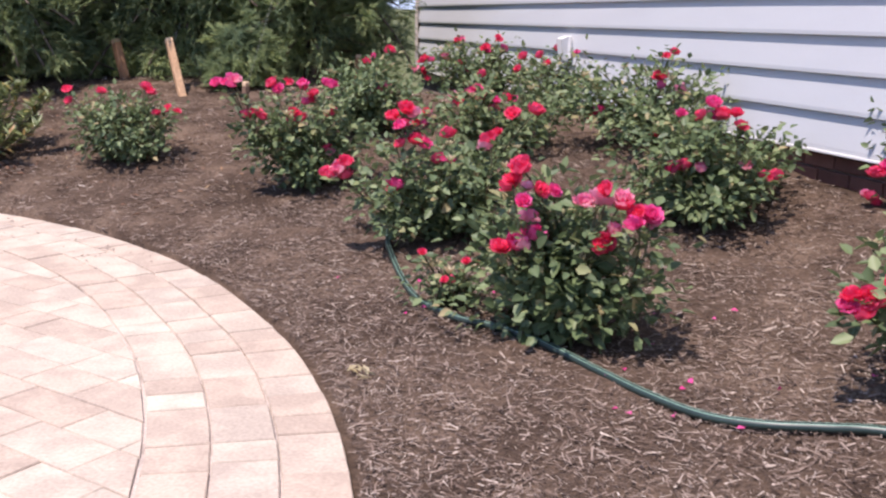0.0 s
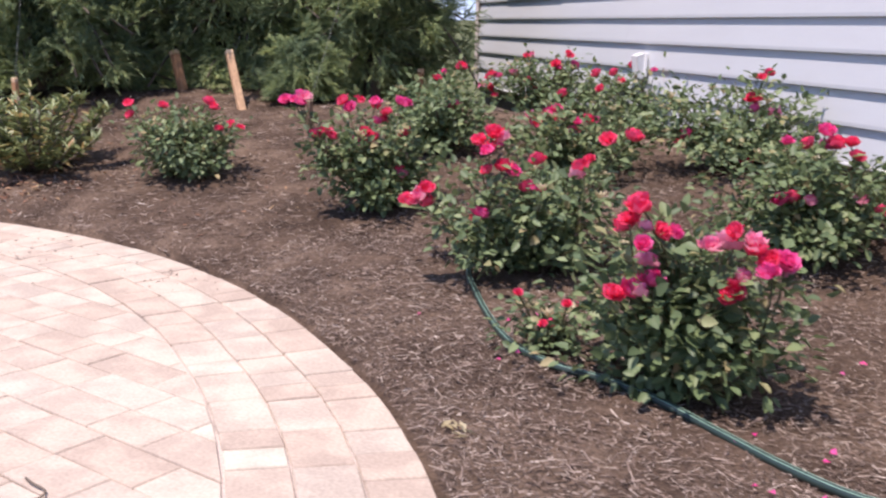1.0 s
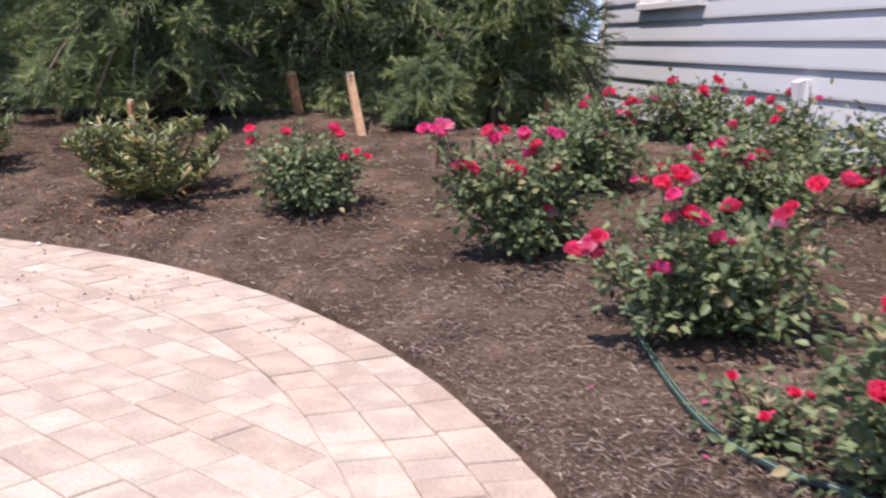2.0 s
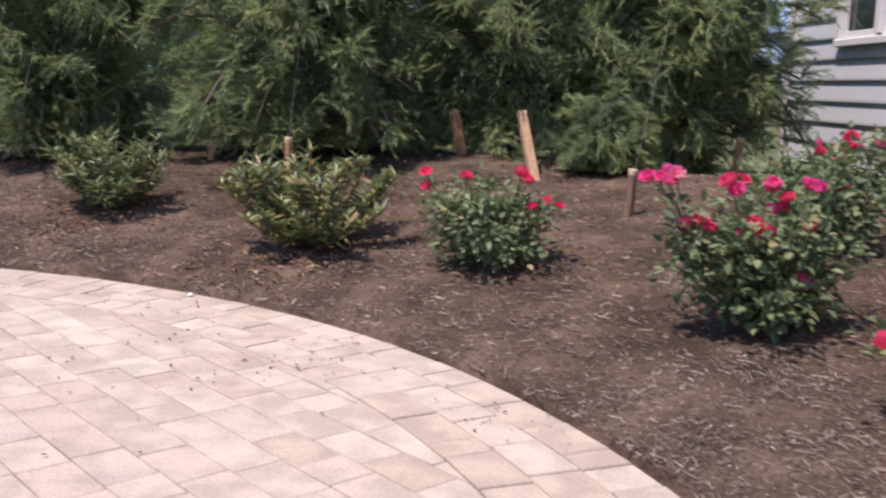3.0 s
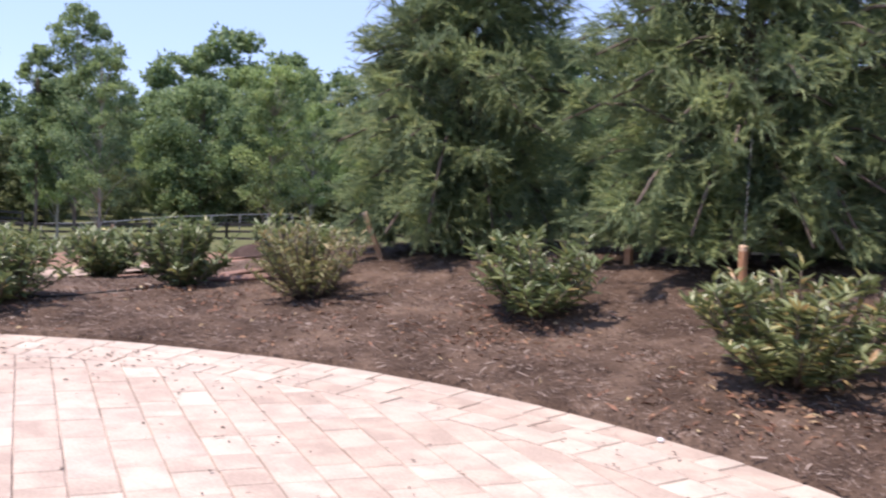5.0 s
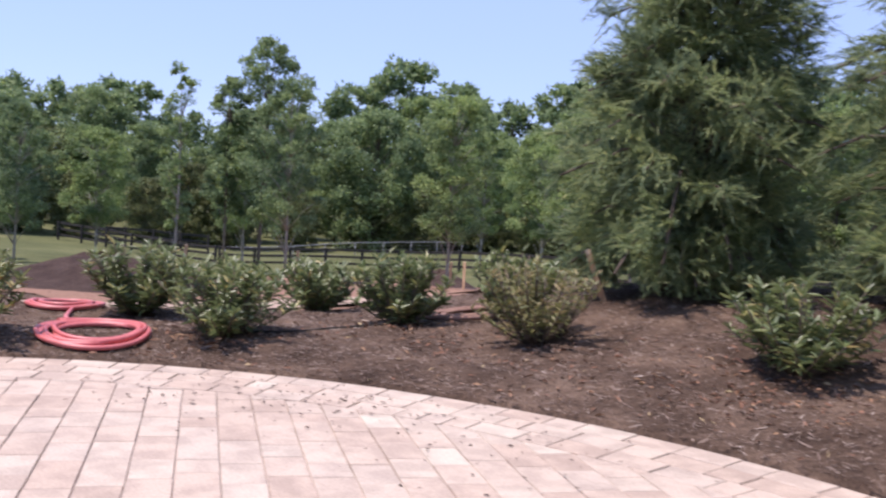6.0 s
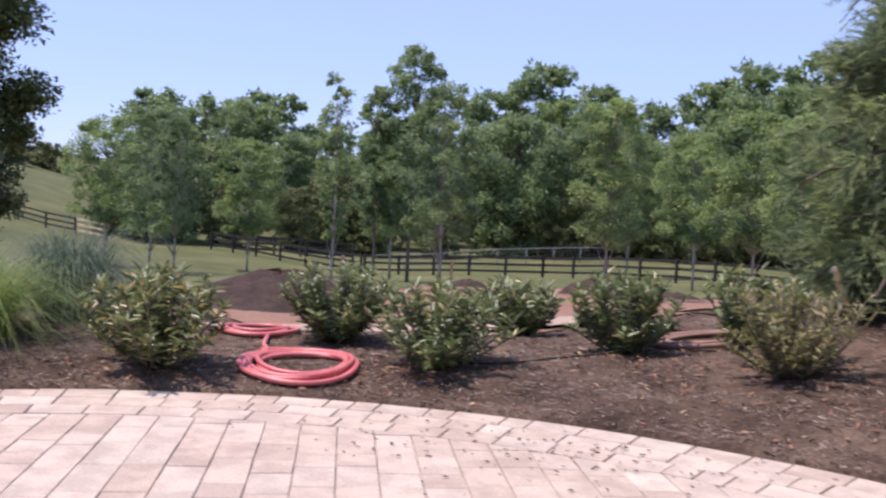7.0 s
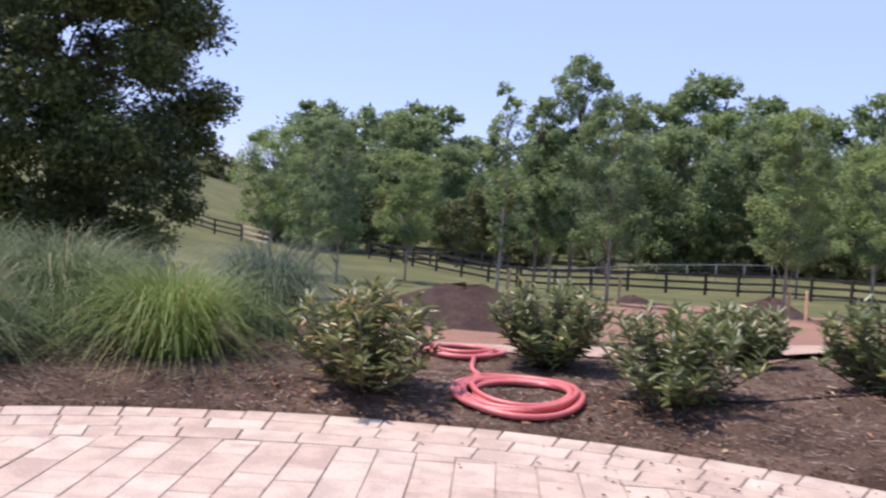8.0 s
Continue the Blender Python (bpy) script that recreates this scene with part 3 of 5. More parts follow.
# a small white vent hood on the wall
vent = thing("vent_hood", HOUSE @ Matrix.Translation((3.915, 0.0, 0.80)), "small white plastic vent hood on the siding", "vent")
vb = bmesh.new()
box(0.11, 0.02, 0.15, 0.004, (0, -0.012, 0.0), vb)
part("plate", vb, M["white"], vent)
vh = bmesh.new()
pts = [vh.verts.new(p) for p in ((-0.045, -0.02, 0.075), (0.045, -0.02, 0.075), (0.045, -0.075, 0.055), (-0.045, -0.075, 0.055), (-0.03, -0.02, -0.09), (0.03, -0.02, -0.09), (0.03, -0.06, -0.08), (-0.03, -0.06, -0.08))]
for q in ((0, 1, 2, 3), (3, 2, 6, 7), (7, 6, 5, 4), (0, 3, 7, 4), (1, 5, 6, 2)):
    vh.faces.new([pts[i] for i in q])
part("hood", vh, M["white"], vent)

# ---- shrubs ----


def bloom_mesh(name, seed, mat, n=24):
    """An open, ruffled double flower about 1 unit across."""
    g = np.random.default_rng(seed)
    vs, fs = [], []
    for i in range(n):
        layer = i / n
        a = i * 2.4 + g.normal() * 0.2
        lean = 1.45 - 1.25 * layer + g.normal() * 0.14
        size = 0.54 - 0.20 * layer
        out, up = Vector((math.cos(a), math.sin(a), 0)), Vector((0, 0, 1))
        axis = out * math.sin(lean) + up * math.cos(lean)
        side = Vector((-math.sin(a), math.cos(a), 0))
        nor = side.cross(axis)
        o = len(vs)
        for r in range(4):
            t = r / 3
            w = size * 0.62 * math.sin(math.pi * (0.18 + 0.62 * t))
            c = axis * size * t + nor * size * (-0.34 * t * t) + up * (0.16 * layer)
            for s in (-1, 0, 1):
                ruf = size * 0.14 * g.normal() * t
                vs.append(c + side * w * s - nor * size * 0.16 * abs(s) + nor * ruf)
        for r in range(3):
            for s in range(2):
                b = o + r * 3 + s
                fs.append((b, b + 1, b + 4, b + 3))
    return mesh_of(name, vs, fs, mat, True)


BLOOMS = {k: [bloom_mesh("bloom", i + 10 * j, M[k]) for i in range(2)] for j, k in enumerate(("red", "magenta", "pink"))}
bud_v, bud_f = leaves(np.zeros((7, 3)), np.array([[math.cos(i * 0.9) * 0.6, math.sin(i * 0.9) * 0.6, 0.8] for i in range(7)]), np.array([[-math.cos(i * 0.9), -math.sin(i * 0.9), 0.8] for i in range(7)]), 0.55, 0.2)
SPENT = np_mesh("spent_bloom", bud_v, bud_f, M["hip"])


def rose_bush(x, y, w, h, seed, blooms, extra=6, count=1500, leaf=(0.03, 0.055), label="", kinds="rmrprrmrpr"):
    """Canes that fan out from the base, leaflets along them, open flowers near their tips."""
    g = np.random.default_rng(seed)
    z0 = bed_z(x, y) - 0.01
    bush = thing("rose_bush", Matrix.Translation((x, y, z0)), label or "leafy green rose bush with open red flowers", "rose bush", "rose bushes")
    nt, count = 44, int(count * 1.55)
    ang_, rad = g.random(nt) * 2 * np.pi, np.sqrt(g.random(nt)) * w * 0.52
    tips = np.stack([np.cos(ang_) * rad, np.sin(ang_) * rad, h * (0.62 + 0.38 * g.random(nt)) * (1 - 0.26 * (rad / (w * 0.5)) ** 2)], 1)
    low = g.random(nt) < 0.3
    tips[low, 2] *= 0.5
    pieces, P, A = [], [], []
    for i in range(nt):
        b = np.array([g.normal() * 0.025, g.normal() * 0.025, 0.0])
        mid = b * 0.4 + tips[i] * np.array([0.42, 0.42, 0.6]) + g.normal(size=3) * 0.02
        ts = np.linspace(0, 1, 6)[:, None]
        c = (1 - ts) ** 2 * b + 2 * ts * (1 - ts) * mid + ts**2 * tips[i]
        pieces.append(tube(c, [0.006 - 0.0008 * j for j in range(6)], 5))
        m = count // nt
        t = (0.16 + 0.88 * g.random(m) ** 0.66)[:, None]
        q = (1 - t) ** 2 * b + 2 * t * (1 - t) * mid + t**2 * tips[i]
        off = g.normal(size=(m, 3)) * np.array([0.045, 0.045, 0.03])
        P.append(q + off)
        A.append(off + (tips[i] - b) * 0.08 + g.normal(size=(m, 3)) * 0.03 + np.array([0, 0, -0.01]))
    stalks = []
    for bx, by, bz in blooms:
        end = np.array([bx, by, bz - z0 - 0.008])
        near = tips[np.argmin(((tips - end * np.array([1, 1, 0.9])) ** 2).sum(1))]
        root = near * np.array([0.7, 0.7, 0.55])
        bend = (near + end) * 0.5 * np.array([1, 1, 0.97])
        ts = np.linspace(0, 1, 6)[:, None]
        stalks.append((1 - ts) ** 2 * root + 2 * ts * (1 - ts) * bend + ts**2 * end)
        t = g.random(22)[:, None] * 0.8
        off = g.normal(size=(22, 3)) * np.array([0.035, 0.035, 0.014])
        P.append((1 - t) ** 2 * root + 2 * t * (1 - t) * bend + t**2 * end + off * 0.8)
        A.append(off + np.array([0, 0, 0.008]))
    P, A = np.concatenate(P), np.concatenate(A)
    keep = P[:, 2] > 0.03
    P, A = P[keep], A[keep]
    out = P - np.array([0, 0, h * 0.45])
    nrm = unit(out) * 0.55 + np.array([0, 0, 1.0]) + g.normal(size=P.shape) * 0.4
    L = g.uniform(*leaf, len(P)) * 0.92
    v, f = leaves(P, A, nrm, L, L * g.uniform(0.58, 0.74, len(P)))
    for cv, cf in pieces:
        child("cane", mesh_of("cane", cv, cf, M["cane"], True), bush)
    child("leaves", np_mesh("leaves", v, f, M["rose_leaf"]), bush)
    spots = [(bx, by, bz - z0 - 0.008) for bx, by, bz in blooms]
    order = np.argsort(-tips[:, 2])
    for i in order[:extra]:
        spots.append(tuple(tips[i] + np.array([0, 0, 0.015])))
    for bx, by, bz in list(spots[: len(blooms)]):
        for _ in range(int(g.integers(0, 3))):
            spots.append((bx + g.normal() * 0.03, by + g.normal() * 0.03, bz - abs(g.normal()) * 0.025))
    for i, (bx, by, bz) in enumerate(spots):
        kind = {"r": "red", "m": "magenta", "p": "pink"}[kinds[i % len(kinds)]]
        s = float(g.uniform(0.056, 0.080)) * (0.45 if h < 0.2 else 1.0) * (0.9 if i >= len(blooms) else 1.0)
        tilt = pose(bx, by, bz, -8 + 22 * g.normal(), -12 + 22 * g.normal(), 360 * g.random()) @ Matrix.Diagonal((s, s, s * 1.1, 1))
        child("bloom", BLOOMS[kind][i % 2], bush, {"red": "", "magenta": "magenta flower", "pink": "faded pink flower"}[kind], tilt)
    for c in stalks:
        sv, sf = tube(c, 0.003, 5)
        child("flower_stalk", mesh_of("flower_stalk", sv, sf, M["cane"], True), bush)
    for i in range(5):
        q = tips[order[6 + i]]
        child("spent_bloom", SPENT, bush, "dried pale flower head", pose(*q, 0, 0, 60 * i) @ Matrix.Diagonal((0.07, 0.07, 0.07, 1)))
    return bush


rose_bush(-0.02, 1.44, 0.56, 0.46, 11, [(-0.132, -0.109, 0.593), (-0.16, -0.107, 0.55), (-0.092, -0.113, 0.529), (-0.116, -0.111, 0.446), (-0.16, -0.107, 0.376), (-0.099, -0.112, 0.394), (0.102, -0.129, 0.535), (0.073, -0.127, 0.503), (0.133, -0.132, 0.505), (0.18, -0.136, 0.472), (0.211, -0.138, 0.461), (0.101, -0.129, 0.386), (0.115, -0.13, 0.418)], 0, 1700, (0.032, 0.056), "leafy rose bush with red and magenta flowers over a hose", "rrrpmmrpprmrp")
rose_bush(-0.45, 2.6, 0.74, 0.50, 12, [(-0.074, -0.204, 0.523), (0.205, -0.19, 0.532), (-0.176, -0.209, 0.369), (-0.344, -0.217, 0.44), (-0.366, -0.218, 0.407), (0.034, -0.199, 0.459), (-0.118, -0.206, 0.642), (-0.16, -0.208, 0.614), (0.374, -0.182, 0.641)], 2, 1600, label="spreading rose bush with red flowers and a few spent heads", kinds="rrmrpmrrr")
rose_bush(-1.16, 3.5, 0.6, 0.50, 13, [(-0.189, -0.177, 0.532), (-0.018, -0.154, 0.529), (0.179, -0.127, 0.539), (0.145, -0.132, 0.366), (-0.305, -0.192, 0.70), (-0.275, -0.2, 0.685), (-0.33, -0.19, 0.675), (-0.30, -0.21, 0.665), (-0.099, -0.165, 0.674), (0.034, -0.147, 0.672), (0.131, -0.134, 0.675), (0.084, -0.14, 0.625)], 1, 1500, label="upright rose bush with red and bright pink flowers", kinds="rrrrmpmmrmmr")
rose_bush(-0.95, 4.4, 0.66, 0.48, 14, [(0.009, -0.1, 0.736), (0.064, -0.095, 0.591), (0.123, -0.09, 0.601), (0.229, -0.082, 0.313)], 3, 1300, kinds="rmmrr")
rose_bush(-2.3, 4.15, 0.6, 0.38, 15, [(-0.253, -0.108, 0.575), (-0.089, -0.071, 0.564), (0.144, -0.019, 0.585), (0.268, 0.009, 0.472), (-0.241, -0.105, 0.519)], 0, 1500, (0.028, 0.05), "compact rose bush with a few tall red flowers", "r")
rose_bush(-0.2, 3.9, 0.9, 0.44, 16, [(-0.361, -0.073, 0.497), (-0.412, -0.069, 0.446), (-0.233, -0.083, 0.588), (-0.142, -0.09, 0.605), (-0.105, -0.092, 0.625), (-0.02, -0.099, 0.518), (0.04, -0.103, 0.582)], 2, 1300, kinds="rrpmmrr")
rose_bush(-0.25, 5.9, 1.0, 0.45, 17, [(-0.455, -0.076, 0.701), (-0.307, -0.084, 0.725), (-0.211, -0.089, 0.665), (-0.508, -0.073, 0.625), (-0.429, -0.077, 0.552), (-0.015, -0.099, 0.779), (0.095, -0.105, 0.775)], 4, 1300)
rose_bush(0.35, 5.5, 1.0, 0.42, 18, [(-0.216, -0.07, 0.699), (0.065, -0.11, 0.727), (-0.354, -0.051, 0.732), (0.189, -0.128, 0.623), (0.233, -0.134, 0.487)], 3, 1300)
rose_bush(0.6, 3.8, 0.9, 0.43, 19, [(0.017, -0.104, 0.71), (-0.293, -0.051, 0.528), (-0.003, -0.101, 0.404), (0.096, -0.118, 0.651)], 2, 1400)
rose_bush(0.66, 2.75, 0.8, 0.47, 20, [(-0.041, -0.196, 0.665), (0.003, -0.206, 0.623), (0.049, -0.216, 0.631), (-0.159, -0.169, 0.407), (-0.118, -0.178, 0.425), (0.098, -0.227, 0.431), (0.213, -0.253, 0.393)], 2, 2200, label="rose bush close to the house wall with red and pink flowers", kinds="mrrmrpr")
rose_bush(1.58, 2.55, 0.7, 0.46, 21, [(-0.36, -0.12, 0.42), (-0.32, -0.14, 0.45), (-0.36, -0.1, 0.33), (-0.3, -0.2, 0.4)], 2, 1000)
rose_bush(0.95, 0.95, 0.60, 0.44, 22, [(-0.33, -0.12, 0.385), (-0.365, -0.11, 0.35), (-0.29, -0.14, 0.405)], 2, 1000, (0.035, 0.06), kinds="rmr")
rose_bush(-0.36, 1.72, 0.2, 0.16, 23, [(-0.09, -0.05, 0.27), (0.05, -0.08, 0.25), (0.0, -0.1, 0.2)], 0, 170, (0.025, 0.045), "small young rose shoots with red buds", "r")


def laurel(x, y, w, h, seed, mat="laurel_leaf", count=1050, label="", sparse=1.0, size=1.0):
    """Upright stems that spread from the base, with long pointed leaves held upwards."""
    g = np.random.default_rng(seed)
    z0 = bed_z(x, y) - 0.01
    bush = thing("laurel_shrub", Matrix.Translation((x, y, z0)), label or "low evergreen laurel shrub with long glossy leaves in mulch", "shrub", "laurel shrubs")
    nt, count = int(56 * sparse), int(count * 1.9)
    a, rad = g.random(nt) * 2 * np.pi, np.sqrt(g.random(nt)) * w * 0.54
    top = h * (0.82 + 0.2 * g.random(nt)) * (1 - 0.22 * (rad / (w * 0.5)) ** 3)
    tips = np.stack([np.cos(a) * rad, np.sin(a) * rad, top], 1)
    tips[g.random(nt) < 0.3, 2] *= 0.55
    pieces, P, A = [], [], []
    for i in range(nt):
        b = np.array([math.cos(a[i]), math.sin(a[i]), 0]) * rad[i] * 0.16
        mid = tips[i] * np.array([0.62, 0.62, 0.42])
        ts = np.linspace(0, 1, 5)[:, None]
        c = (1 - ts) ** 2 * b + 2 * ts * (1 - ts) * mid + ts**2 * tips[i]
        pieces.append(tube(c, [0.006, 0.005, 0.0045, 0.004, 0.003], 5))
        m = int(count / nt)
        t = (0.2 + 0.82 * g.random(m) ** 0.75)[:, None]
        q = (1 - t) ** 2 * b + 2 * t * (1 - t) * mid + t**2 * tips[i]
        spin = g.random(m) * 2 * np.pi
        lift = g.uniform(0.15, 1.6, m) * t[:, 0] + g.uniform(-0.5, 0.3, m) * (1 - t[:, 0])
        A.append(np.stack([np.cos(spin), np.sin(spin), lift * 1.1], 1))
        P.append(q)
    P, A = np.concatenate(P), np.concatenate(A)
    L = g.uniform(0.045, 0.088, len(P)) * size
    v, f = leaves(P, A, np.tile([0, 0, 1.0], (len(P), 1)) + g.normal(size=P.shape) * 0.25, L, L * g.uniform(0.20, 0.30, len(P)), droop=0.2)
    v[:, 2] = np.maximum(v[:, 2], 0.006)
    for cv, cf in pieces:
        child("stem", mesh_of("stem", cv, cf, M["bark"], True), bush)
    child("leaves", np_mesh("leaves", v, f, M[mat]), bush)
    return bush


laurel(-1.0, 8.25, 0.5, 0.55, 39, count=700, label="small leafy shrub at the corner of the house")
laurel(-3.27, 4.42, 0.84, 0.46, 131, "olive_laurel", 1500, label="broad laurel shrub with some yellowed leaves over dry litter")
laurel(-4.7, 4.78, 0.66, 0.44, 32, count=1050)
laurel(-6.1, 4.6, 0.68, 0.46, 33, "brown_laurel", 1250, "thin scorched laurel shrub with bare brown stems", 1.25, 0.66)
laurel(-6.62, 5.0, 0.52, 0.40, 40, count=800, label="small green laurel shrub behind a scorched one")
laurel(-7.04, 4.47, 0.56, 0.42, 34)
laurel(-8.12, 4.65, 0.52, 0.36, 35)
laurel(-7.27, 3.40, 0.72, 0.40, 36, count=1050)
laurel(-8.22, 3.38, 0.62, 0.44, 37)
laurel(-7.96, 2.23, 0.68, 0.46, 38, "olive_laurel", 1100, label="laurel shrub with yellowing leaves beside a coiled hose")


def grass_clump(x, y, spread, h, seed, mat, n=700, label="", lean=(0, 0)):
    """Long arching blades from one crown."""
    g = np.random.default_rng(seed)
    z0 = bed_z(x, y) - 0.01
    clump = thing("ornamental_grass", Matrix.Translation((x, y, z0)), label or "arching clump of tall ornamental grass", "grass", "ornamental grasses")
    segs, n = 8, int(n * 2.0)
    a = g.random(n) * 2 * np.pi
    d = np.stack([np.cos(a), np.sin(a), 0 * a], 1)
    side = np.stack([-np.sin(a), np.cos(a), 0 * a], 1)
    base = d * (0.30 * np.sqrt(g.random(n)))[:, None] * spread + g.normal(size=(n, 3)) * np.array([0.03, 0.03, 0])
    reach, high = spread * g.uniform(0.08, 1.35, n), h * g.uniform(0.45, 1.15, n)
    fall = g.uniform(0.15, 1.15, n) * np.minimum(0.35 + reach / spread, 1.25)
    sway = g.normal(size=n) * 0.16
    w = g.uniform(0.0017, 0.0042, n)
    rows = []
    for s in range(segs + 1):
        t = s / segs
        rise = high * (2.05 * t - 1.0 * t * t - 0.82 * fall * t**3)
        p = base + d * (reach * (0.3 * t + 0.7 * t * t))[:, None] + side * (sway * t * t)[:, None]
        p[:, 2] += np.maximum(rise, 0.012)
        p[:, 0] += lean[0] * t * t
        p[:, 1] += lean[1] * t * t
        ww = (w * (1 - 0.85 * t))[:, None]
        rows += [p - side * ww, p + side * ww]
    v = np.stack(rows, 1).reshape(-1, 3)
    o = np.arange(n)[:, None] * (2 * (segs + 1))
    f = np.concatenate([o + [2 * s, 2 * s + 1, 2 * s + 3, 2 * s + 2] for s in range(segs)])
    child("blades", np_mesh("blades", v, f, M[mat]), clump)
    return clump


grass_clump(-8.92, 1.62, 0.62, 0.48, 41, "blade_light", 800, "bright green arching grass clump")
grass_clump(-9.5, 2.30, 0.50, 0.62, 42, "blade_blue", 1000, "blue green tall grass clump")
grass_clump(-9.75, 1.2, 0.75, 0.60, 43, "blade", 1100)
grass_clump(-10.1, 0.75, 0.75, 0.64, 44, "blade", 1000)
grass_clump(-9.05, 0.62, 0.55, 0.44, 45, "blade", 800)
grass_clump(-9.1, 0.1, 0.7, 0.65, 46, "blade", 700)
grass_clump(-10.6, 1.75, 0.6, 0.6, 47, "blade_blue", 800)

# ---- weeping evergreens ----


def cedar_girth(z, H, R, foot):
    return R * (1 - (z / H) ** 1.25) ** 0.85 * (foot + (1 - foot) * smooth(0.1, 0.95, z))


def cedar_meshes(seed, H, R, skirt=0.06, shoots=190, foot=0.5, low=26):
    """A trunk, limbs in tiers, and along each limb drooping brushes of fine needles."""
    g = np.random.default_rng(seed)
    thick = 0.025 * min(H, 3)
    tv, tf = tube([(0.02 * math.sin(i), 0.02 * math.cos(i * 1.3), H * i / 9) for i in range(10)], [thick * (1 - i / 10.2) + 0.004 for i in range(10)], 8)
    limbs, P, D = [], [], []
    for i in range(shoots + low):
        t = (i + g.random()) / shoots if i < shoots else 0.12
        z = skirt + (H - 0.05 - skirt) * t**1.15 if i < shoots else skirt + g.uniform(0.2, 0.6) * min(1.0, H / 2)
        ln = cedar_girth(z, H, R, foot) * g.choice((0.62, 0.82, 0.92, 1.0, 1.16)) * g.uniform(0.9, 1.08) + 0.05
        a = i * 2.399 + g.normal() * 0.35
        d = np.array([math.cos(a), math.sin(a), 0])
        up = g.uniform(0.05, 0.6) * ln
        ts = np.linspace(0, 1, 6)
        c = np.array([d * ln * q + np.array([0, 0, z + up * math.sin(q * 1.9) - 0.16 * ln * q**3]) for q in ts])
        if i >= shoots:
            c[:, 2] -= (c[:, 2] - 0.1) * (0.82 * ts**2)
        limbs.append(tube(c, [0.016 * (1 - 0.14 * j) * (1.2 - t) + 0.003 for j in range(6)], 5))
        side = np.array([-d[1], d[0], 0])
        m = int(4 + 5 * ln / max(R, 0.7))
        for q in 0.34 + 0.66 * (np.arange(m) + g.random(m)) / m:
            k = min(q, 1.0) * 5
            lo = min(int(k), 4)
            p = c[lo] + (c[lo + 1] - c[lo]) * (k - lo) + g.normal(size=3) * 0.05
            lead = d * 0.8 + side * g.normal() * 0.55 + np.array([0, 0, g.normal() * 0.3 + 0.2])
            for _ in range(9):
                P.append(p + g.normal(size=3) * 0.026)
                D.append(lead + g.normal(size=3) * 0.36)
    P, D = np.array(P), unit(np.array(D))
    per = 24
    n = len(P) * per
    t = np.tile(np.linspace(0.02, 1, per), len(P))[:, None]
    stem = np.repeat(g.uniform(0.10, 0.23, len(P)) * (0.6 if H < 1 else 1.0), per)[:, None]
    droop = np.repeat(g.uniform(0.0, 0.62, len(P)), per)[:, None]
    base_d = np.repeat(D, per, 0)
    down = np.array([0, 0, 1.0])
    p0 = np.repeat(P, per, 0) + base_d * stem * t - down * stem * droop * t * t * 0.8
    run = unit(base_d - down * droop * 1.5 * t)
    around = unit(np.cross(run, g.normal(size=(n, 3))))
    dd = unit(run + around * g.uniform(0.15, 0.7, n)[:, None])
    L = g.uniform(0.04, 0.08, n) * (1.15 - 0.4 * t[:, 0])
    v, f = slivers(p0, dd, g.normal(size=(n, 3)) * 0.6 + base_d * 0.5 + down * 0.8, L, g.uniform(0.0055, 0.0085, n))
    m = int(42000 * min(1.0, H / 3))
    z = 0.15 * min(1, H / 2) + skirt + (H - skirt - 0.3 * min(1, H / 2)) * g.random(m) ** 1.2
    z = np.minimum(z, H * 0.97)
    a = g.random(m) * 2 * np.pi
    lump = 1 + 0.16 * np.sin(5 * a + 2.3 * z + seed) + 0.12 * np.sin(9 * z + 3 * a)
    rad = cedar_girth(z, H, R, foot) * lump * g.uniform(0.25, 0.76, m)
    q = np.stack([np.cos(a) * rad, np.sin(a) * rad, z], 1)
    out = np.stack([np.cos(a), np.sin(a), -0.5 * np.ones(m)], 1) + g.normal(size=(m, 3)) * 0.5
    v2, f2 = slivers(q, out, np.stack([np.cos(a), np.sin(a), 1.0 + 0 * a], 1) + g.normal(size=(m, 3)) * 0.5, g.uniform(0.05, 0.085, m), g.uniform(0.006, 0.011, m))
    f = np.concatenate([f, f2 + len(v)])
    v = np.concatenate([v, v2])
    v[:, 2] = np.maximum(v[:, 2], 0.05)
    return mesh_of("trunk", tv, tf, M["bark"], True), [mesh_of("limb", lv, lf, M["bark"], True) for lv, lf in limbs], np_mesh("crown", v, f, M["cedar"])


def cedar(x, y, H, R, seed, skirt=0.06, turn=0.0, shoots=190, foot=0.5, low=26, label=""):
    tr, li, cr = cedar_meshes(seed, H, R, skirt, shoots, foot, low)
    t = thing("evergreen_tree", Matrix.Translation((x, y, ground_z(x, y) - 0.03)) @ pose(0, 0, 0, 0, 0, turn), label or "dense evergreen tree with feathery drooping sprays", "tree", "evergreens along the berm")
    child("trunk", tr, t)
    for one in li:
        child("limb", one, t)
    child("crown", cr, t)
    return t


cedar(-6.22, 6.25, 3.0, 1.02, 51, 0.06, shoots=210, foot=0.55, low=56)
cedar(-4.25, 6.45, 3.9, 1.2, 52, 0.06, shoots=220, foot=0.64, low=64)
cedar(-2.95, 7.35, 4.6, 1.4, 53, 0.22, shoots=230, foot=0.6, low=24)
cedar(-1.74, 7.05, 2.9, 0.95, 54, 0.38, shoots=180, foot=0.62, low=5)
cedar(-2.1, 8.8, 3.2, 0.82, 55, 0.3, shoots=110, low=4)
cedar(-2.08, 6.15, 0.46, 0.24, 56, 0.04, shoots=30, foot=0.8, low=8, label="small low evergreen with soft drooping sprays")


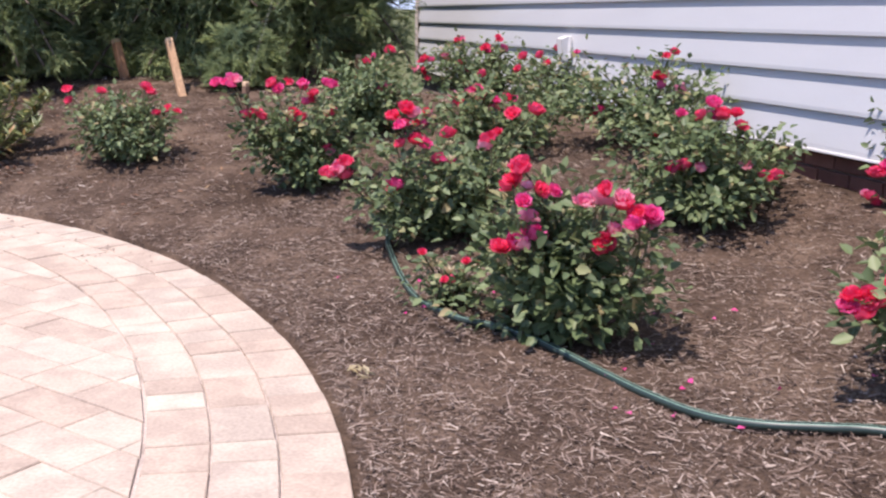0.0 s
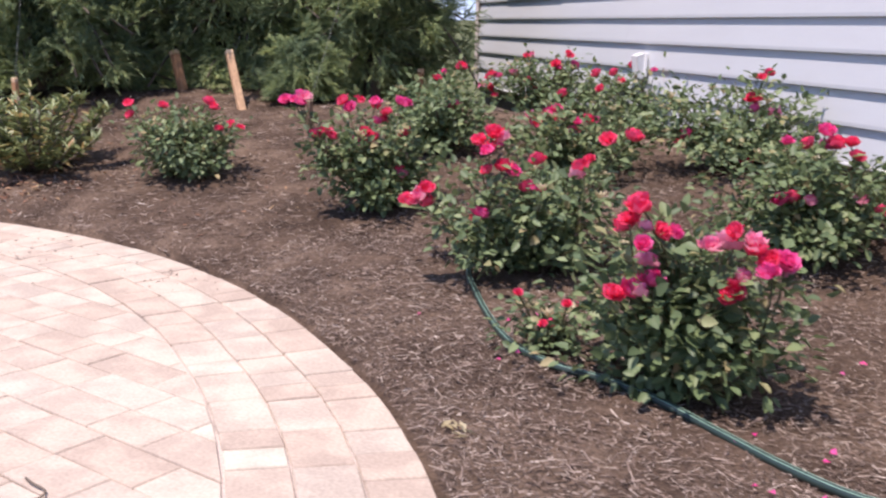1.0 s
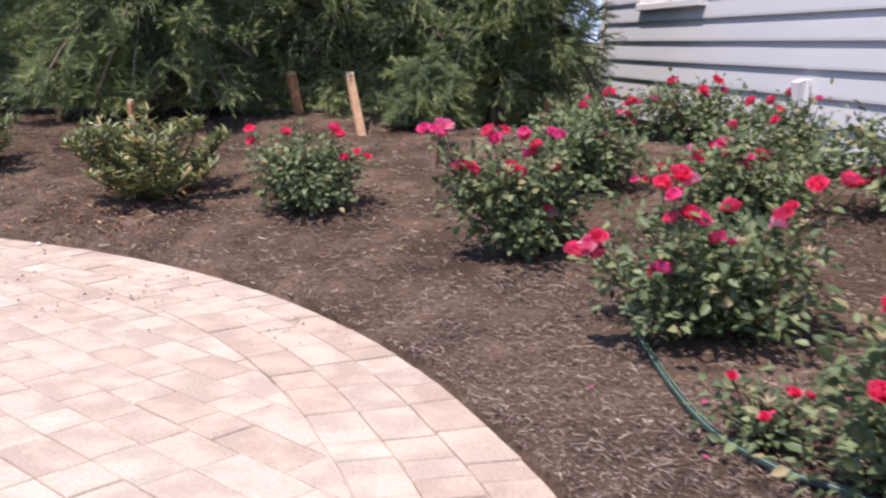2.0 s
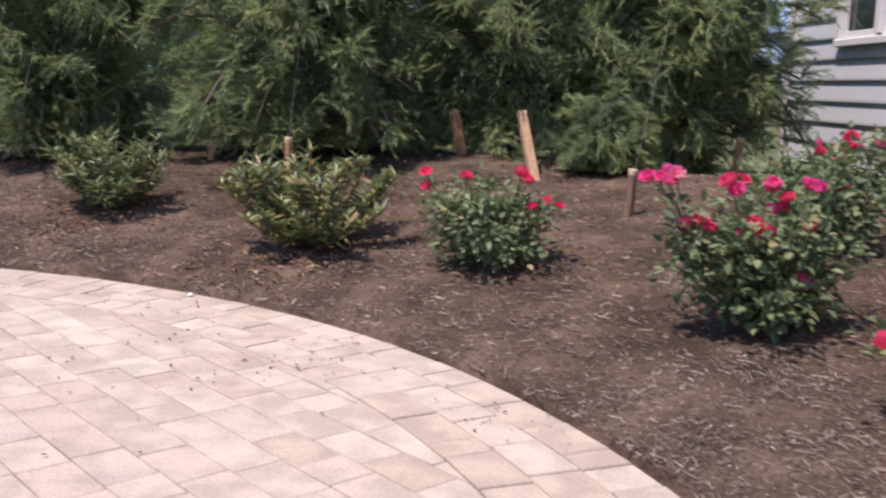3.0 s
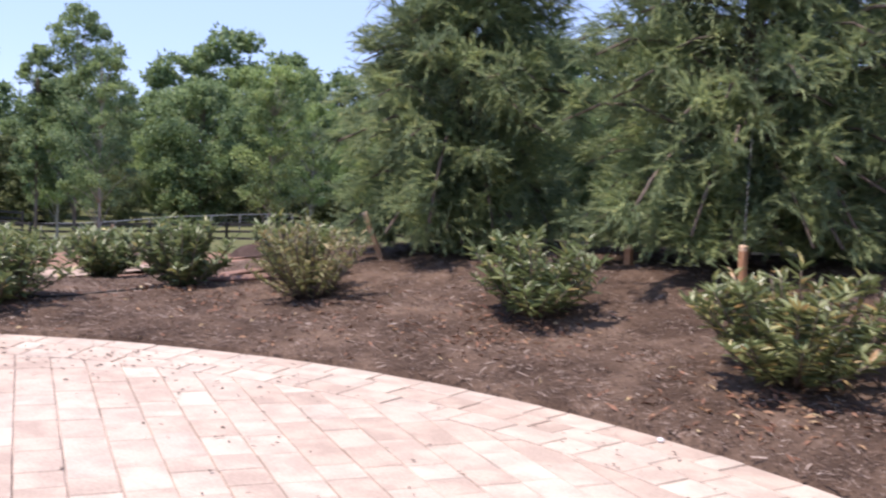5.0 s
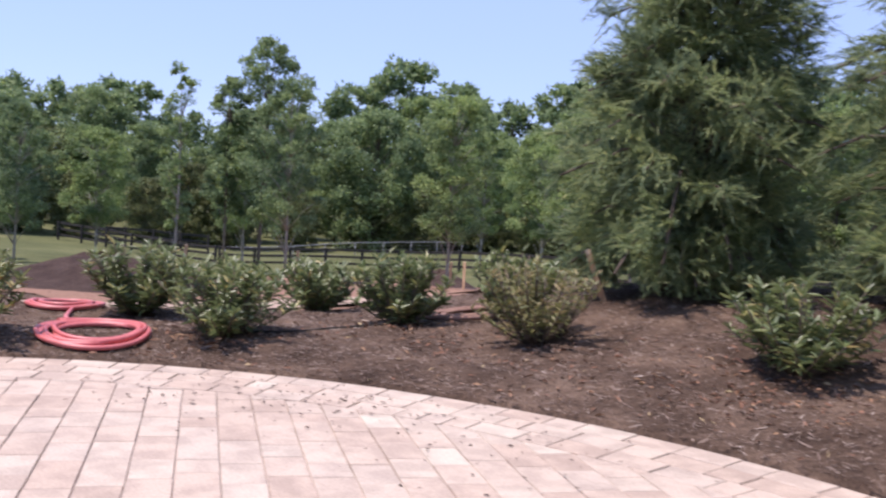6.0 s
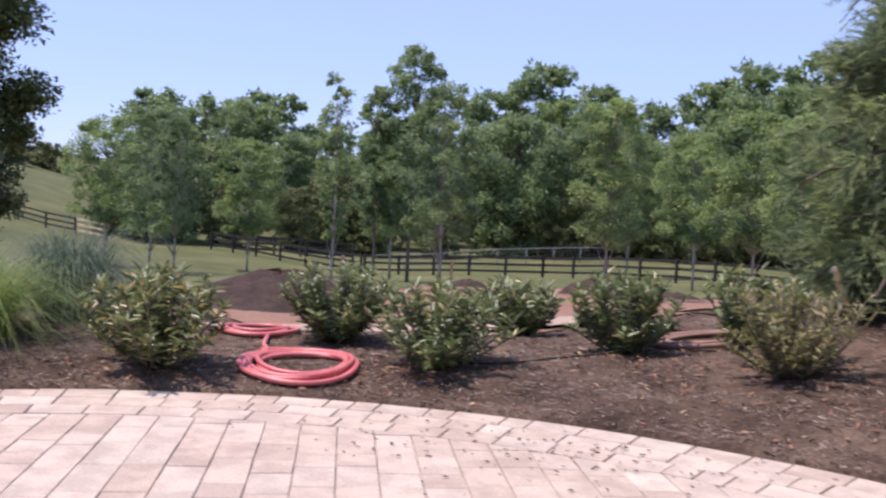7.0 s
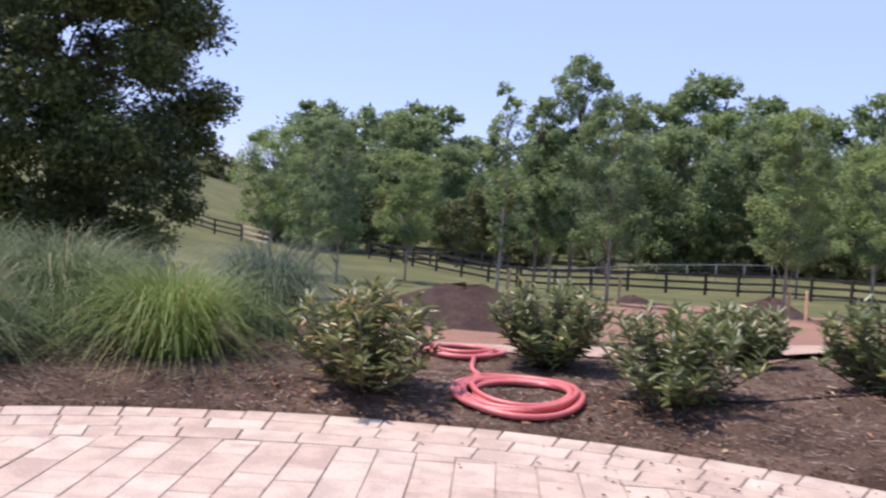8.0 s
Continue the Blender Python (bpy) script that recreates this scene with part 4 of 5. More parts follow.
def stake(base, top, thick, label, dark=False):
    """A cut wooden stake driven in at a slant."""
    b, t = Vector(base), Vector(top)
    b = b - (t - b).normalized() * 0.15
    s = thing("stake", Matrix.Translation(b), label, "stake", "tree stakes")
    d = t - b
    rot = d.to_track_quat("Z", "Y").to_matrix().to_4x4()
    bm = box(thick, thick, d.length, thick * 0.12, (0, 0, d.length / 2))
    bm.transform(rot)
    part("shaft", bm, M[("stake", "stake_dark", "stake_old")[int(dark)]], s)
    e = box(thick * 0.98, thick * 0.98, 0.03, 0.004, (0, 0, d.length + 0.012))
    e.transform(rot)
    part("cut_end", e, M["stake_end"], s, "pale fresh cut end")
    return s


stake((-3.10, 6.46, 0.44), (-3.19, 6.53, 0.765), 0.06, "weathered brown wooden stake leaning by a tree", True)
stake((-2.42, 5.70, 0.39), (-2.585, 5.965, 0.79), 0.052, "pale new wooden stake leaning in the mulch")
stake((-3.78, 5.20, 0.33), (-3.785, 5.185, 0.605), 0.034, "short brown stake with an orange cut end", True)
stake((-4.75, 5.97, 0.38), (-4.755, 5.97, 0.50), 0.045, "low brown stake stub in mulch", True)
stake((-1.77, 4.83, 0.24), (-1.755, 4.82, 0.56), 0.036, "short dark weathered stake with a pale orange cut end", 2)
stake((-6.40, 5.66, 0.22), (-6.52, 5.58, 0.58), 0.036, "leaning weathered wooden stake")
stake((-1.33, 6.80, 0.36), (-1.30, 6.80, 0.66), 0.05, "dark post beneath the evergreen", True)


for az, d, lean in ((58.5, 20.4, 0.22), (43.0, 23.8, -0.05), (42.1, 22.6, 0.2), (52.1, 22.8, 0.18)):
    sx, sy = -3.6 - d * math.sin(radians(az)), 0.45 + d * math.cos(radians(az))
    sz = ground_z(sx, sy)
    stake((sx, sy, sz), (sx - lean, sy + lean, sz + 0.62), 0.06, "pale wooden stake beside a young tree on the lawn")


def guy_wire(a, b, r=0.0012):
    v, f = tube([a, [(p + q) / 2 - (0.01 if i == 2 else 0) for i, (p, q) in enumerate(zip(a, b))], b], r, 5)
    tagged(new("guy_wire", mesh_of("guy_wire", v, f, M["wire"], True)), "thin grey guy wire from a stake to a tree", "wire", "guy wires")


guy_wire((-1.755, 4.82, 0.54), (-1.74, 6.6, 1.75), 0.0008)
guy_wire((-2.56, 5.93, 0.74), (-2.7, 6.9, 1.15), 0.001)
guy_wire((-3.785, 5.185, 0.61), (-4.15, 6.25, 1.9))
guy_wire((-3.19, 6.53, 0.76), (-2.9, 7.2, 1.6))

# ---- hoses ----


def smooth_path(pts, n):
    """A rounded line through points."""
    p = [Vector(q) for q in pts]
    p = [p[0] * 2 - p[1]] + p + [p[-1] * 2 - p[-2]]
    out = []
    for i in range(1, len(p) - 2):
        for k in range(n):
            t = k / n
            out.append(0.5 * ((2 * p[i]) + (p[i + 1] - p[i - 1]) * t + (2 * p[i - 1] - 5 * p[i] + 4 * p[i + 1] - p[i + 2]) * t * t + (3 * p[i] - p[i - 1] - 3 * p[i + 1] + p[i + 2]) * t**3))
    return out + [p[-2]]


line = smooth_path([Vector((x, y, 0)) for x, y in ((-0.66, 2.75), (-0.645, 2.55), (-0.62, 2.374), (-0.491, 1.814), (-0.35, 1.567), (-0.211, 1.462), (-0.084, 1.339), (0.055, 1.136), (0.161, 0.96), (0.267, 0.806), (0.378, 0.733), (0.503, 0.695), (0.621, 0.659), (0.9, 0.5), (1.4, 0.1))], 8)
line = [Vector((p.x, p.y, bed_z(p.x, p.y) + 0.012)) for p in line]
hose = thing("garden_hose", Matrix.Identity(4), "dark green garden hose with pale stripes lying on mulch", "hose")
v, f = tube(line, 0.0115, 12)
child("hose_body", mesh_of("hose_body", v, f, M["green_hose"], True), hose)
for off in (-0.006, 0.0055):
    st = []
    for i, p in enumerate(line):
        d = (line[min(i + 1, len(line) - 1)] - line[max(i - 1, 0)]).normalized()
        s = Vector((-d.y, d.x, 0))
        st.append(p + s * off + Vector((0, 0, math.sqrt(0.0115**2 - off**2) - 0.0006)))
    v, f = tube(st, 0.0013, 5)
    child("stripe", mesh_of("stripe", v, f, M["stripe"], True), hose, "pale green stripe")


def hose_coil(name, cx, cy, rx, ry, turn, loops, mat, label, tail=None, rad=0.016, seed=0):
    """A loosely wound hose: loops that wander a little, laid over one another."""
    g = random.Random(seed)
    pts, steps = [], 36
    jit = [(0.05 * m / loops + g.uniform(-0.03, 0.03), g.uniform(-0.04, 0.04), 1.05 - 0.42 * ((m * 5) % (loops + 1)) / loops + g.uniform(-0.05, 0.05)) for m in range(loops + 2)]
    for k in range(loops * steps + 1):
        t = k / steps
        i, u = int(t), t - int(t)
        j = [jit[i][m] * (1 - u) + jit[i + 1][m] * u for m in range(3)]
        a = 2 * math.pi * t
        x, y = rx * j[2] * math.cos(a) + j[0], ry * j[2] * math.sin(a) + j[1]
        ca, sa = math.cos(turn), math.sin(turn)
        px, py = cx + x * ca - y * sa, cy + x * sa + y * ca
        pts.append(Vector((px, py, bed_z(px, py) + rad + 0.004 + 0.26 * rad * t + 0.004 * math.sin(a * 1.5))))
    if tail:
        pts += smooth_path([pts[-1]] + [Vector((x, y, bed_z(x, y) + rad + 0.006)) for x, y in tail], 8)[2:]
    v, f = tube(pts, rad, 8)
    ob = thing(name, Matrix.Identity(4), label, "hose", "coiled hoses")
    child("hose_body", mesh_of("hose_body", v, f, mat, True), ob)


hose_coil("coiled_hose", -7.59, 2.84, 0.315, 0.29, 3.3, 6, M["red_hose"], "coiled red rubber hose lying on mulch", [(-7.92, 2.84), (-8.2, 2.93), (-8.45, 3.08)], 0.0132, 3)
hose_coil("coiled_hose", -8.66, 3.1, 0.22, 0.24, 1.0, 3, M["red_hose"], "smaller red hose coil behind the shrubs", None, 0.014, 5)
hose_coil("coiled_hose", -6.95, 4.95, 0.30, 0.26, 0.6, 3, M["old_hose"], "dusty red brown hose coil beneath a shrub", None, 0.013, 8)

drip = [Vector((x, y, bed_z(x, y) + 0.008)) for x, y in ((-7.34, 3.28), (-7.1, 3.72), (-7.07, 3.95), (-7.05, 4.18), (-7.0, 4.5))]
v, f = tube(smooth_path(drip, 6), 0.006, 8)
tagged(new("drip_line", mesh_of("drip_line", v, f, M["fence"], True)), "thin black drip irrigation line on the mulch", "irrigation line")

# ---- far trees ----


def broad_meshes(seed, H, W, clear, clumps, per, leaf, mat, lean=0.0, bark="bark", puff=1.0):
    """A trunk, limbs to clumps of leaves, and a crown with gaps between the clumps."""
    g = np.random.default_rng(seed)
    bend = [np.array([lean * t * t + 0.05 * math.sin(3 * t + seed), 0.05 * math.cos(2 * t + seed) * t, H * 0.86 * t]) for t in np.linspace(0, 1, 8)]
    r0 = 0.009 * H
    pieces = [tube(bend, [r0 * (1 - 0.9 * i / 8) for i in range(8)], 7)]
    P, A = [], []
    for i in range(clumps):
        t = (i + g.random()) / clumps
        z = clear + (H - clear) * t
        prof = (1 - abs(2 * (t - 0.38) / (1.42 if t > 0.38 else 1.1)) ** 2.2) ** 0.6
        a, q = g.random() * 2 * math.pi, math.sqrt(g.random())
        c = np.array([math.cos(a) * q * W * prof * 0.5, math.sin(a) * q * W * prof * 0.5, z])
        c[0] += lean * (z / H) ** 2
        k = min(0.95, max(0.1, (z - 0.18 * W) / (H * 0.86)))
        b = bend[int(k * 7)]
        if i % 2 == 0:
            pieces.append(tube([b, (b + c) / 2 + np.array([0, 0, 0.05 * W]), c], [r0 * 0.3, r0 * 0.2, r0 * 0.07], 5))
        s = (0.075 * W + 0.035 * (H - clear)) * g.uniform(0.5, 1.25) * (0.65 + 0.35 * prof) * puff
        m = int(per * g.uniform(0.6, 1.3))
        way = rand_dirs(g, m)
        off = way * (s * g.random(m) ** 0.42)[:, None] * np.array([1, 1, 0.66]) * (1 + 0.18 * np.sin(5 * way[:, :1] + 3 * way[:, 1:2]))
        P.append(c + off)
        A.append(off * 0.8 + g.normal(size=(m, 3)) * s * 0.8)
    P, A = np.concatenate(P), np.concatenate(A)
    L = g.uniform(0.7, 1.3, len(P)) * leaf
    v, f = slivers(P, A, rand_dirs(g, len(P)) * 0.6 + np.array([0, 0, 0.8]), L, L * 0.8)
    tv, tf = joined(pieces)
    return mesh_of("trunk", tv, tf, M[bark], True), np_mesh("crown", v, f, M[mat])


def planted(name, meshes, at, label, group):
    t = thing(name, at, label, "tree", group)
    child("trunk", meshes[0], t)
    child("crown", meshes[1], t)
    return t


def at_bearing(az, d):
    """A place seen from the patio's edge at a bearing (degrees from +y towards -x) and distance."""
    return -3.6 - d * math.sin(radians(az)), 0.45 + d * math.cos(radians(az))


WOOD = [
    broad_meshes(60, 12.0, 8.0, 0.8, 170, 155, 0.225, "oak"),
    broad_meshes(61, 11.0, 9.0, 0.4, 180, 150, 0.225, "oak"),
    broad_meshes(62, 13.0, 6.5, 1.2, 150, 155, 0.215, "oak_light"),
    # low tree whose dark leaf colour stands in for shade under the wood
    broad_meshes(63, 9.5, 8.0, 0.2, 160, 125, 0.24, "dark_leaf"),
    broad_meshes(65, 12.0, 8.5, 2.0, 120, 55, 0.42, "oak"),
    broad_meshes(66, 12.5, 7.0, 2.0, 110, 55, 0.42, "oak"),
]


def wood_tree(az, d, kind, scale, turn):
    x, y = at_bearing(az, d)
    return planted("woodland_tree", WOOD[kind], Matrix.Translation((x, y, ground_z(x, y) - 0.2)) @ pose(0, 0, 0, 0, 0, turn) @ Matrix.Diagonal((scale, scale, scale, 1)), ("leafy green tree at the edge of the wood", "spreading green tree at the edge of the wood", "light green tree at the edge of the wood", "low tree at the edge of the wood, leaves darkened as shade", "green tree deep in the wood", "dark green tree deep in the wood")[kind], "trees of the wood")


g = random.Random(5)


def wood_height(az):
    """How tall the wood stands along its edge: rises, a notch, and a fall towards the hill."""
    return float(np.interp(az, [12, 36, 40, 42.7, 45, 47.5, 49.6, 51.3, 53, 55.5, 60, 62, 64, 66, 69, 72], [1.2, 1.24, 1.04, 0.9, 1.1, 1.16, 1.02, 0.9, 0.88, 0.80, 0.80, 0.92, 0.96, 0.84, 0.94, 0.86]))


az = 12.0
while az < 71:
    d = 86 + g.uniform(-6, 9) - 8 * smooth(60, 72, az)
    wood_tree(az, d, g.choice((0, 1, 0, 2, 3, 1)), g.uniform(0.80, 1.02) * wood_height(az), g.uniform(0, 360))
    az += g.uniform(2.1, 3.2)
az = 10.0
while az < 70:
    wood_tree(az, 106 + g.uniform(-4, 8), g.choice((4, 5)), g.uniform(1.12, 1.26) * wood_height(az), g.uniform(0, 360))
    az += g.uniform(2.4, 3.4)
# front row of darkened low trees: paints the shaded foot of the wood
az = 14.0
while az < 72:
    wood_tree(az, 78 + g.uniform(-3, 4), 3, g.uniform(0.4, 0.66), g.uniform(0, 360))
    az += g.uniform(2.2, 4.2)


def tall_tree(az, d, meshes, turn, label):
    x, y = at_bearing(az, d)
    planted("tall_tree", meshes, Matrix.Translation((x, y, ground_z(x, y) - 0.1)) @ pose(0, 0, 0, 0, 0, turn), label, "tall trees before the wood")


tall_tree(54.8, 34, broad_meshes(64, 8.0, 2.8, 2.2, 84, 210, 0.10, "oak", 0.2), 40, "tall round-headed green tree standing before the wood")
tall_tree(56.7, 34, broad_meshes(67, 6.7, 1.5, 2.0, 60, 150, 0.10, "oak", 0.1), 140, "narrow green tree beside a taller one before the wood")

YOUNG = [
    broad_meshes(70, 5.0, 1.9, 1.4, 110, 150, 0.066, "oak_light", 0, "pale_bark"),
    broad_meshes(71, 5.2, 2.1, 1.3, 110, 150, 0.066, "oak", 0, "pale_bark"),
    broad_meshes(72, 5.6, 0.9, 1.3, 46, 90, 0.075, "oak_light", 0, "pale_bark"),
    broad_meshes(73, 5.4, 3.0, 1.7, 110, 160, 0.08, "oak_light", 0, "pale_bark"),
]
for az, d, kind, scale in ((59.0, 20.6, 2, 0.79), (43.3, 24.0, 0, 0.95), (52.8, 23.0, 1, 0.9), (69.2, 40.0, 1, 1.2), (67.9, 37.0, 1, 1.1), (71.6, 50.0, 3, 1.32), (42.2, 58.0, 3, 1.5), (35.4, 34.0, 3, 1.15), (55.8, 40.0, 0, 1.3), (33.0, 30.0, 0, 1.1), (38.5, 46.0, 3, 1.3), (64.0, 52.0, 3, 1.25)):
    x, y = at_bearing(az, d)
    planted("young_tree", YOUNG[kind], Matrix.Translation((x, y, ground_z(x, y) - 0.05)) @ pose(0, 0, 0, 0, 0, 77 * az) @ Matrix.Diagonal((scale, scale, scale, 1)), "young staked tree with a pale slender trunk on the lawn", "young trees on the slope")

big = broad_meshes(80, 8.2, 4.8, 0.1, 215, 900, 0.08, "dark_leaf", puff=0.86)
x, y = at_bearing(83.5, 17.0)
planted("large_shade_tree", big, Matrix.Translation((x, y, ground_z(x, y) - 0.1)), "large dark leafy tree with branches sweeping low", "")
far_hedge = broad_meshes(81, 7, 9, 0.3, 90, 120, 0.36, "dark_leaf")
for az, d in ((76.5, 150), (78.5, 158), (80.5, 150), (83, 165), (74.6, 160)):
    x, y = at_bearing(az, d)
    planted("hilltop_tree", far_hedge, Matrix.Translation((x, y, ground_z(x, y) - 0.4)) @ pose(0, 0, 0, 0, 0, az * 31) @ Matrix.Diagonal((0.7, 0.7, 0.6, 1)), "dark distant tree on the hilltop", "trees on the hill")

# ---- fences ----
post_me = bpy.data.meshes.new("post")
pb = box(0.13, 0.13, 1.7, 0.012, (0, 0, 0.38))
pb.to_mesh(post_me)
pb.free()
post_me.materials.append(M["fence"])


def board_fence(a, b, bays, label, rails=(0.30, 0.71, 1.12), new_last=0):
    """Posts with level boards from bay to bay."""
    fence = thing("board_fence", Matrix.Identity(4), label, "fence", "paddock fences")
    pts = [Vector((a[0] + (b[0] - a[0]) * i / bays, a[1] + (b[1] - a[1]) * i / bays, 0)) for i in range(bays + 1)]
    for p in pts:
        p.z = ground_z(p.x, p.y)
        child("post", post_me, fence, at=Matrix.Translation(p))
    for i in range(bays):
        p, q = pts[i], pts[i + 1]
        d = q - p
        rot = d.to_track_quat("X", "Z").to_matrix().to_4x4()
        for h in rails:
            bm = box(d.length + 0.02, 0.03, 0.14, 0.004)
            me = bpy.data.meshes.new("board")
            bm.to_mesh(me)
            bm.free()
            me.materials.append(M["new_board"] if i >= bays - new_last else M["fence"])
            child("board", me, fence, "new pale board" if i >= bays - new_last else "", Matrix.Translation((p + q) / 2 + Vector((0, 0, h))) @ rot @ Matrix.Translation((0, 0.08, 0)))
    return fence


board_fence(at_bearing(47.0, 59), at_bearing(-6, 46), 21, "black three board paddock fence across the grass")
board_fence(at_bearing(47.0, 59), at_bearing(57.3, 62), 5, "black board paddock fence on the slope")
board_fence(at_bearing(66.0, 72), at_bearing(57.5, 60), 6, "dark board fence along the edge of the wood")
board_fence(at_bearing(79.5, 96), at_bearing(71.6, 74), 6, "dark board fence up the hill ending in new pale boards", new_last=1)
board_fence(at_bearing(64, 70), at_bearing(58, 70), 4, "dark board fence under the trees")



def wire_fence(a, b, bays, label):
    """Slim galvanised posts under a thin top rail, with strained wires below."""
    fence = thing("wire_fence", Matrix.Identity(4), label, "fence", "wire fences")
    pts = [Vector((a[0] + (b[0] - a[0]) * i / bays, a[1] + (b[1] - a[1]) * i / bays, 0)) for i in range(bays + 1)]
    for p in pts:
        p.z = ground_z(p.x, p.y)
        child("post", mesh_of("post", *tube([p - Vector((0, 0, 0.2)), p + Vector((0, 0, 1.12))], 0.03, 8), M["wire"], True), fence)
    for k, h in enumerate((1.1, 0.85, 0.6, 0.35)):
        child("top_rail" if k == 0 else "wire", mesh_of("wire", *tube([p + Vector((0, 0, h)) for p in pts], 0.032 if k == 0 else 0.006, 6), M["wire"], True), fence)


wire_fence(at_bearing(57.0, 63), at_bearing(43.5, 75), 8, "pale grey wire fence beyond the paddock boards")

# ---- patio ----
patio = thing("patio", Matrix.Translation((PC[0], PC[1], 0)), "round patio of pale pinkish concrete pavers", "patio", kind="structure")
bm = bmesh.new()
bmesh.ops.create_circle(bm, cap_ends=True, radius=PR - 0.01, segments=160, matrix=Matrix.Translation((0, 0, -0.008)))
for vert in bm.verts:
    k = float(fuller(math.atan2(vert.co.y, vert.co.x)))
    vert.co.x, vert.co.y = vert.co.x * k, vert.co.y * k
part("joint_sand", bm, M["sand"], patio, "sand in the paver joints")
rest_v, rest_f = [], []


def paver_solid(top):
    """A paver from the corners of its top: a small chamfer, a flat face, and sides."""
    c = sum(top, Vector((0, 0, 0))) / len(top)
    inner = [p + (c - p).normalized() * 0.0035 for p in top]
    n = len(top)
    v = [p + Vector((0, 0, -0.04)) for p in top] + [p + Vector((0, 0, -0.0035)) for p in top] + inner
    f = []
    for k in range(n):
        m = (k + 1) % n
        f += [(k, m, n + m, n + k), (n + k, n + m, 2 * n + m, 2 * n + k)]
    f.append(tuple(range(2 * n, 3 * n)))
    return v, f


near_parts = 0


def lay(top, as_part):
    g1 = random.Random(hash((round(top[0].x, 3), round(top[0].y, 3))) & 0xFFFF)
    z = g1.uniform(-0.0018, 0.0018)
    v, f = paver_solid([p + Vector((g1.uniform(-0.0014, 0.0014), g1.uniform(-0.0014, 0.0014), z)) for p in top])
    if as_part:
        child("paver", mesh_of("paver", v, f, M["paver"]), patio)
    else:
        o = len(rest_v)
        rest_v.extend(v)
        rest_f.extend(tuple(i + o for i in q) for q in f)


gp = random.Random(3)
for ring in range(3):
    r1 = PR - ring * 0.152 - 0.002
    r0 = r1 - 0.147
    a = radians(-20 + 3 * ring)
    end = a + 2 * math.pi - 0.02
    while a < end:
        ln = gp.choice((0.225, 0.15, 0.225, 0.225, 0.115)) / r1
        a2 = min(a + ln, end)
        gap = 0.0032 / r1
        top = [Vector((r * math.cos(t), r * math.sin(t), 0)) * float(fuller(t if t < math.pi else t - 2 * math.pi)) for r, t in ((r0, a + gap), (r1, a + gap), (r1, (a + a2) / 2), (r1, a2 - gap), (r0, a2 - gap), (r0, (a + a2) / 2))]
        deg = math.degrees(a)
        lay(top, -12 < deg < 188)
        a = a2
# field of straight rows, cut by the ring
ROWDIR = radians(-31.3)
ux, uy = Vector((math.cos(ROWDIR), math.sin(ROWDIR), 0)), Vector((-math.sin(ROWDIR), math.cos(ROWDIR), 0))
RIN = PR - 3 * 0.152 - 0.006
ROW, SHIFT = 0.1415, 0.1002


def inside(p):
    return p.length < RIN * float(fuller(math.atan2(p.y, p.x)))


def clip_circle(poly):
    """Pulls the corners that lie outside the circle back onto it, with points where edges cross it."""
    out = []
    for i, p in enumerate(poly):
        q = poly[(i + 1) % len(poly)]
        ip, iq = inside(p), inside(q)
        if ip:
            out.append(p)
        if ip != iq:
            lo, hi = (p, q) if ip else (q, p)
            for _ in range(20):
                m = (lo + hi) / 2
                lo, hi = (m, hi) if inside(m) else (lo, m)
            out.append(lo.copy())
    return out


nrow = int(RIN / ROW) + 1
for i in range(-nrow, nrow + 1):
    s = -RIN - gp.uniform(0, 0.2)
    while s < RIN:
        ln = gp.choice((0.218, 0.218, 0.146, 0.29, 0.218))
        i0, i1 = 0.0009, 0.0019
        quad = [ux * a + uy * b for a, b in ((s + i0, i * ROW + i1), (s + ln - i0, i * ROW + i1), (s + ln - i0, (i + 1) * ROW - i1), (s + i0, (i + 1) * ROW - i1))]
        quad = [p + uy * SHIFT for p in quad]
        if any(inside(p) for p in quad):
            poly = clip_circle(quad)
            if len(poly) >= 3:
                c = sum(poly, Vector((0, 0, 0))) / len(poly)
                if max((p - c).length for p in poly) > 0.035:
                    seen = c.length > 2.95 and 50 < math.degrees(math.atan2(c.y, c.x)) < 172
                    lay(poly, seen and near_parts < 130)
                    near_parts += seen
        s += ln
child("paver_field", mesh_of("paver_field", rest_v, rest_f, M["paver_rest"]), patio)
patio.children[-1]["kind"] = "stuff"

# ---- litter ----
loose_strips("dry_leaves", 1000, 0, 0, 0, 0, (0.03, 0.075), (0.008, 0.018), M["litter"], 91, "curled orange brown leaves fallen under the shrubs", "leaf litter", 0.6, 0.012, spots=[(-3.2, 4.2, 0.22), (-4.6, 4.5, 0.25), (-7.2, 3.25, 0.22), (-7.9, 2.1, 0.2), (-7.0, 4.3, 0.2), (-6.3, 4.3, 0.3), (-5.2, 4.4, 0.3), (-3.6, 4.0, 0.25), (-7.3, 2.95, 0.2), (-4.7, 4.45, 0.2), (-3.25, 4.1, 0.2), (-6.0, 4.0, 0.5)])
loose_strips("dry_leaves", 650, 0.05, 2.3, 48, 172, (0.02, 0.055), (0.005, 0.012), M["litter"], 93, "dry orange brown leaf scraps scattered over the mulch", "leaf litter", 0.5, 0.012)
loose_strips("dry_leaves", 9, 0, 0, 0, 0, (0.035, 0.06), (0.012, 0.02), M["hip"], 94, "pale curled dry leaves lying on the mulch", "leaf litter", 0.9, 0.014, spots=[(-0.59, 1.2, 0.035)])
petal_spots = [(0.2, 1.0, 0.25), (0.35, 1.5, 0.3), (-0.5, 1.9, 0.2), (0.5, 0.9, 0.2)]
loose_strips("fallen_petals", 26, 0, 0, 0, 0, (0.018, 0.03), (0.014, 0.02), M["magenta"], 92, "fallen magenta rose petals on the mulch", "petals", 0.5, 0.012, spots=petal_spots)


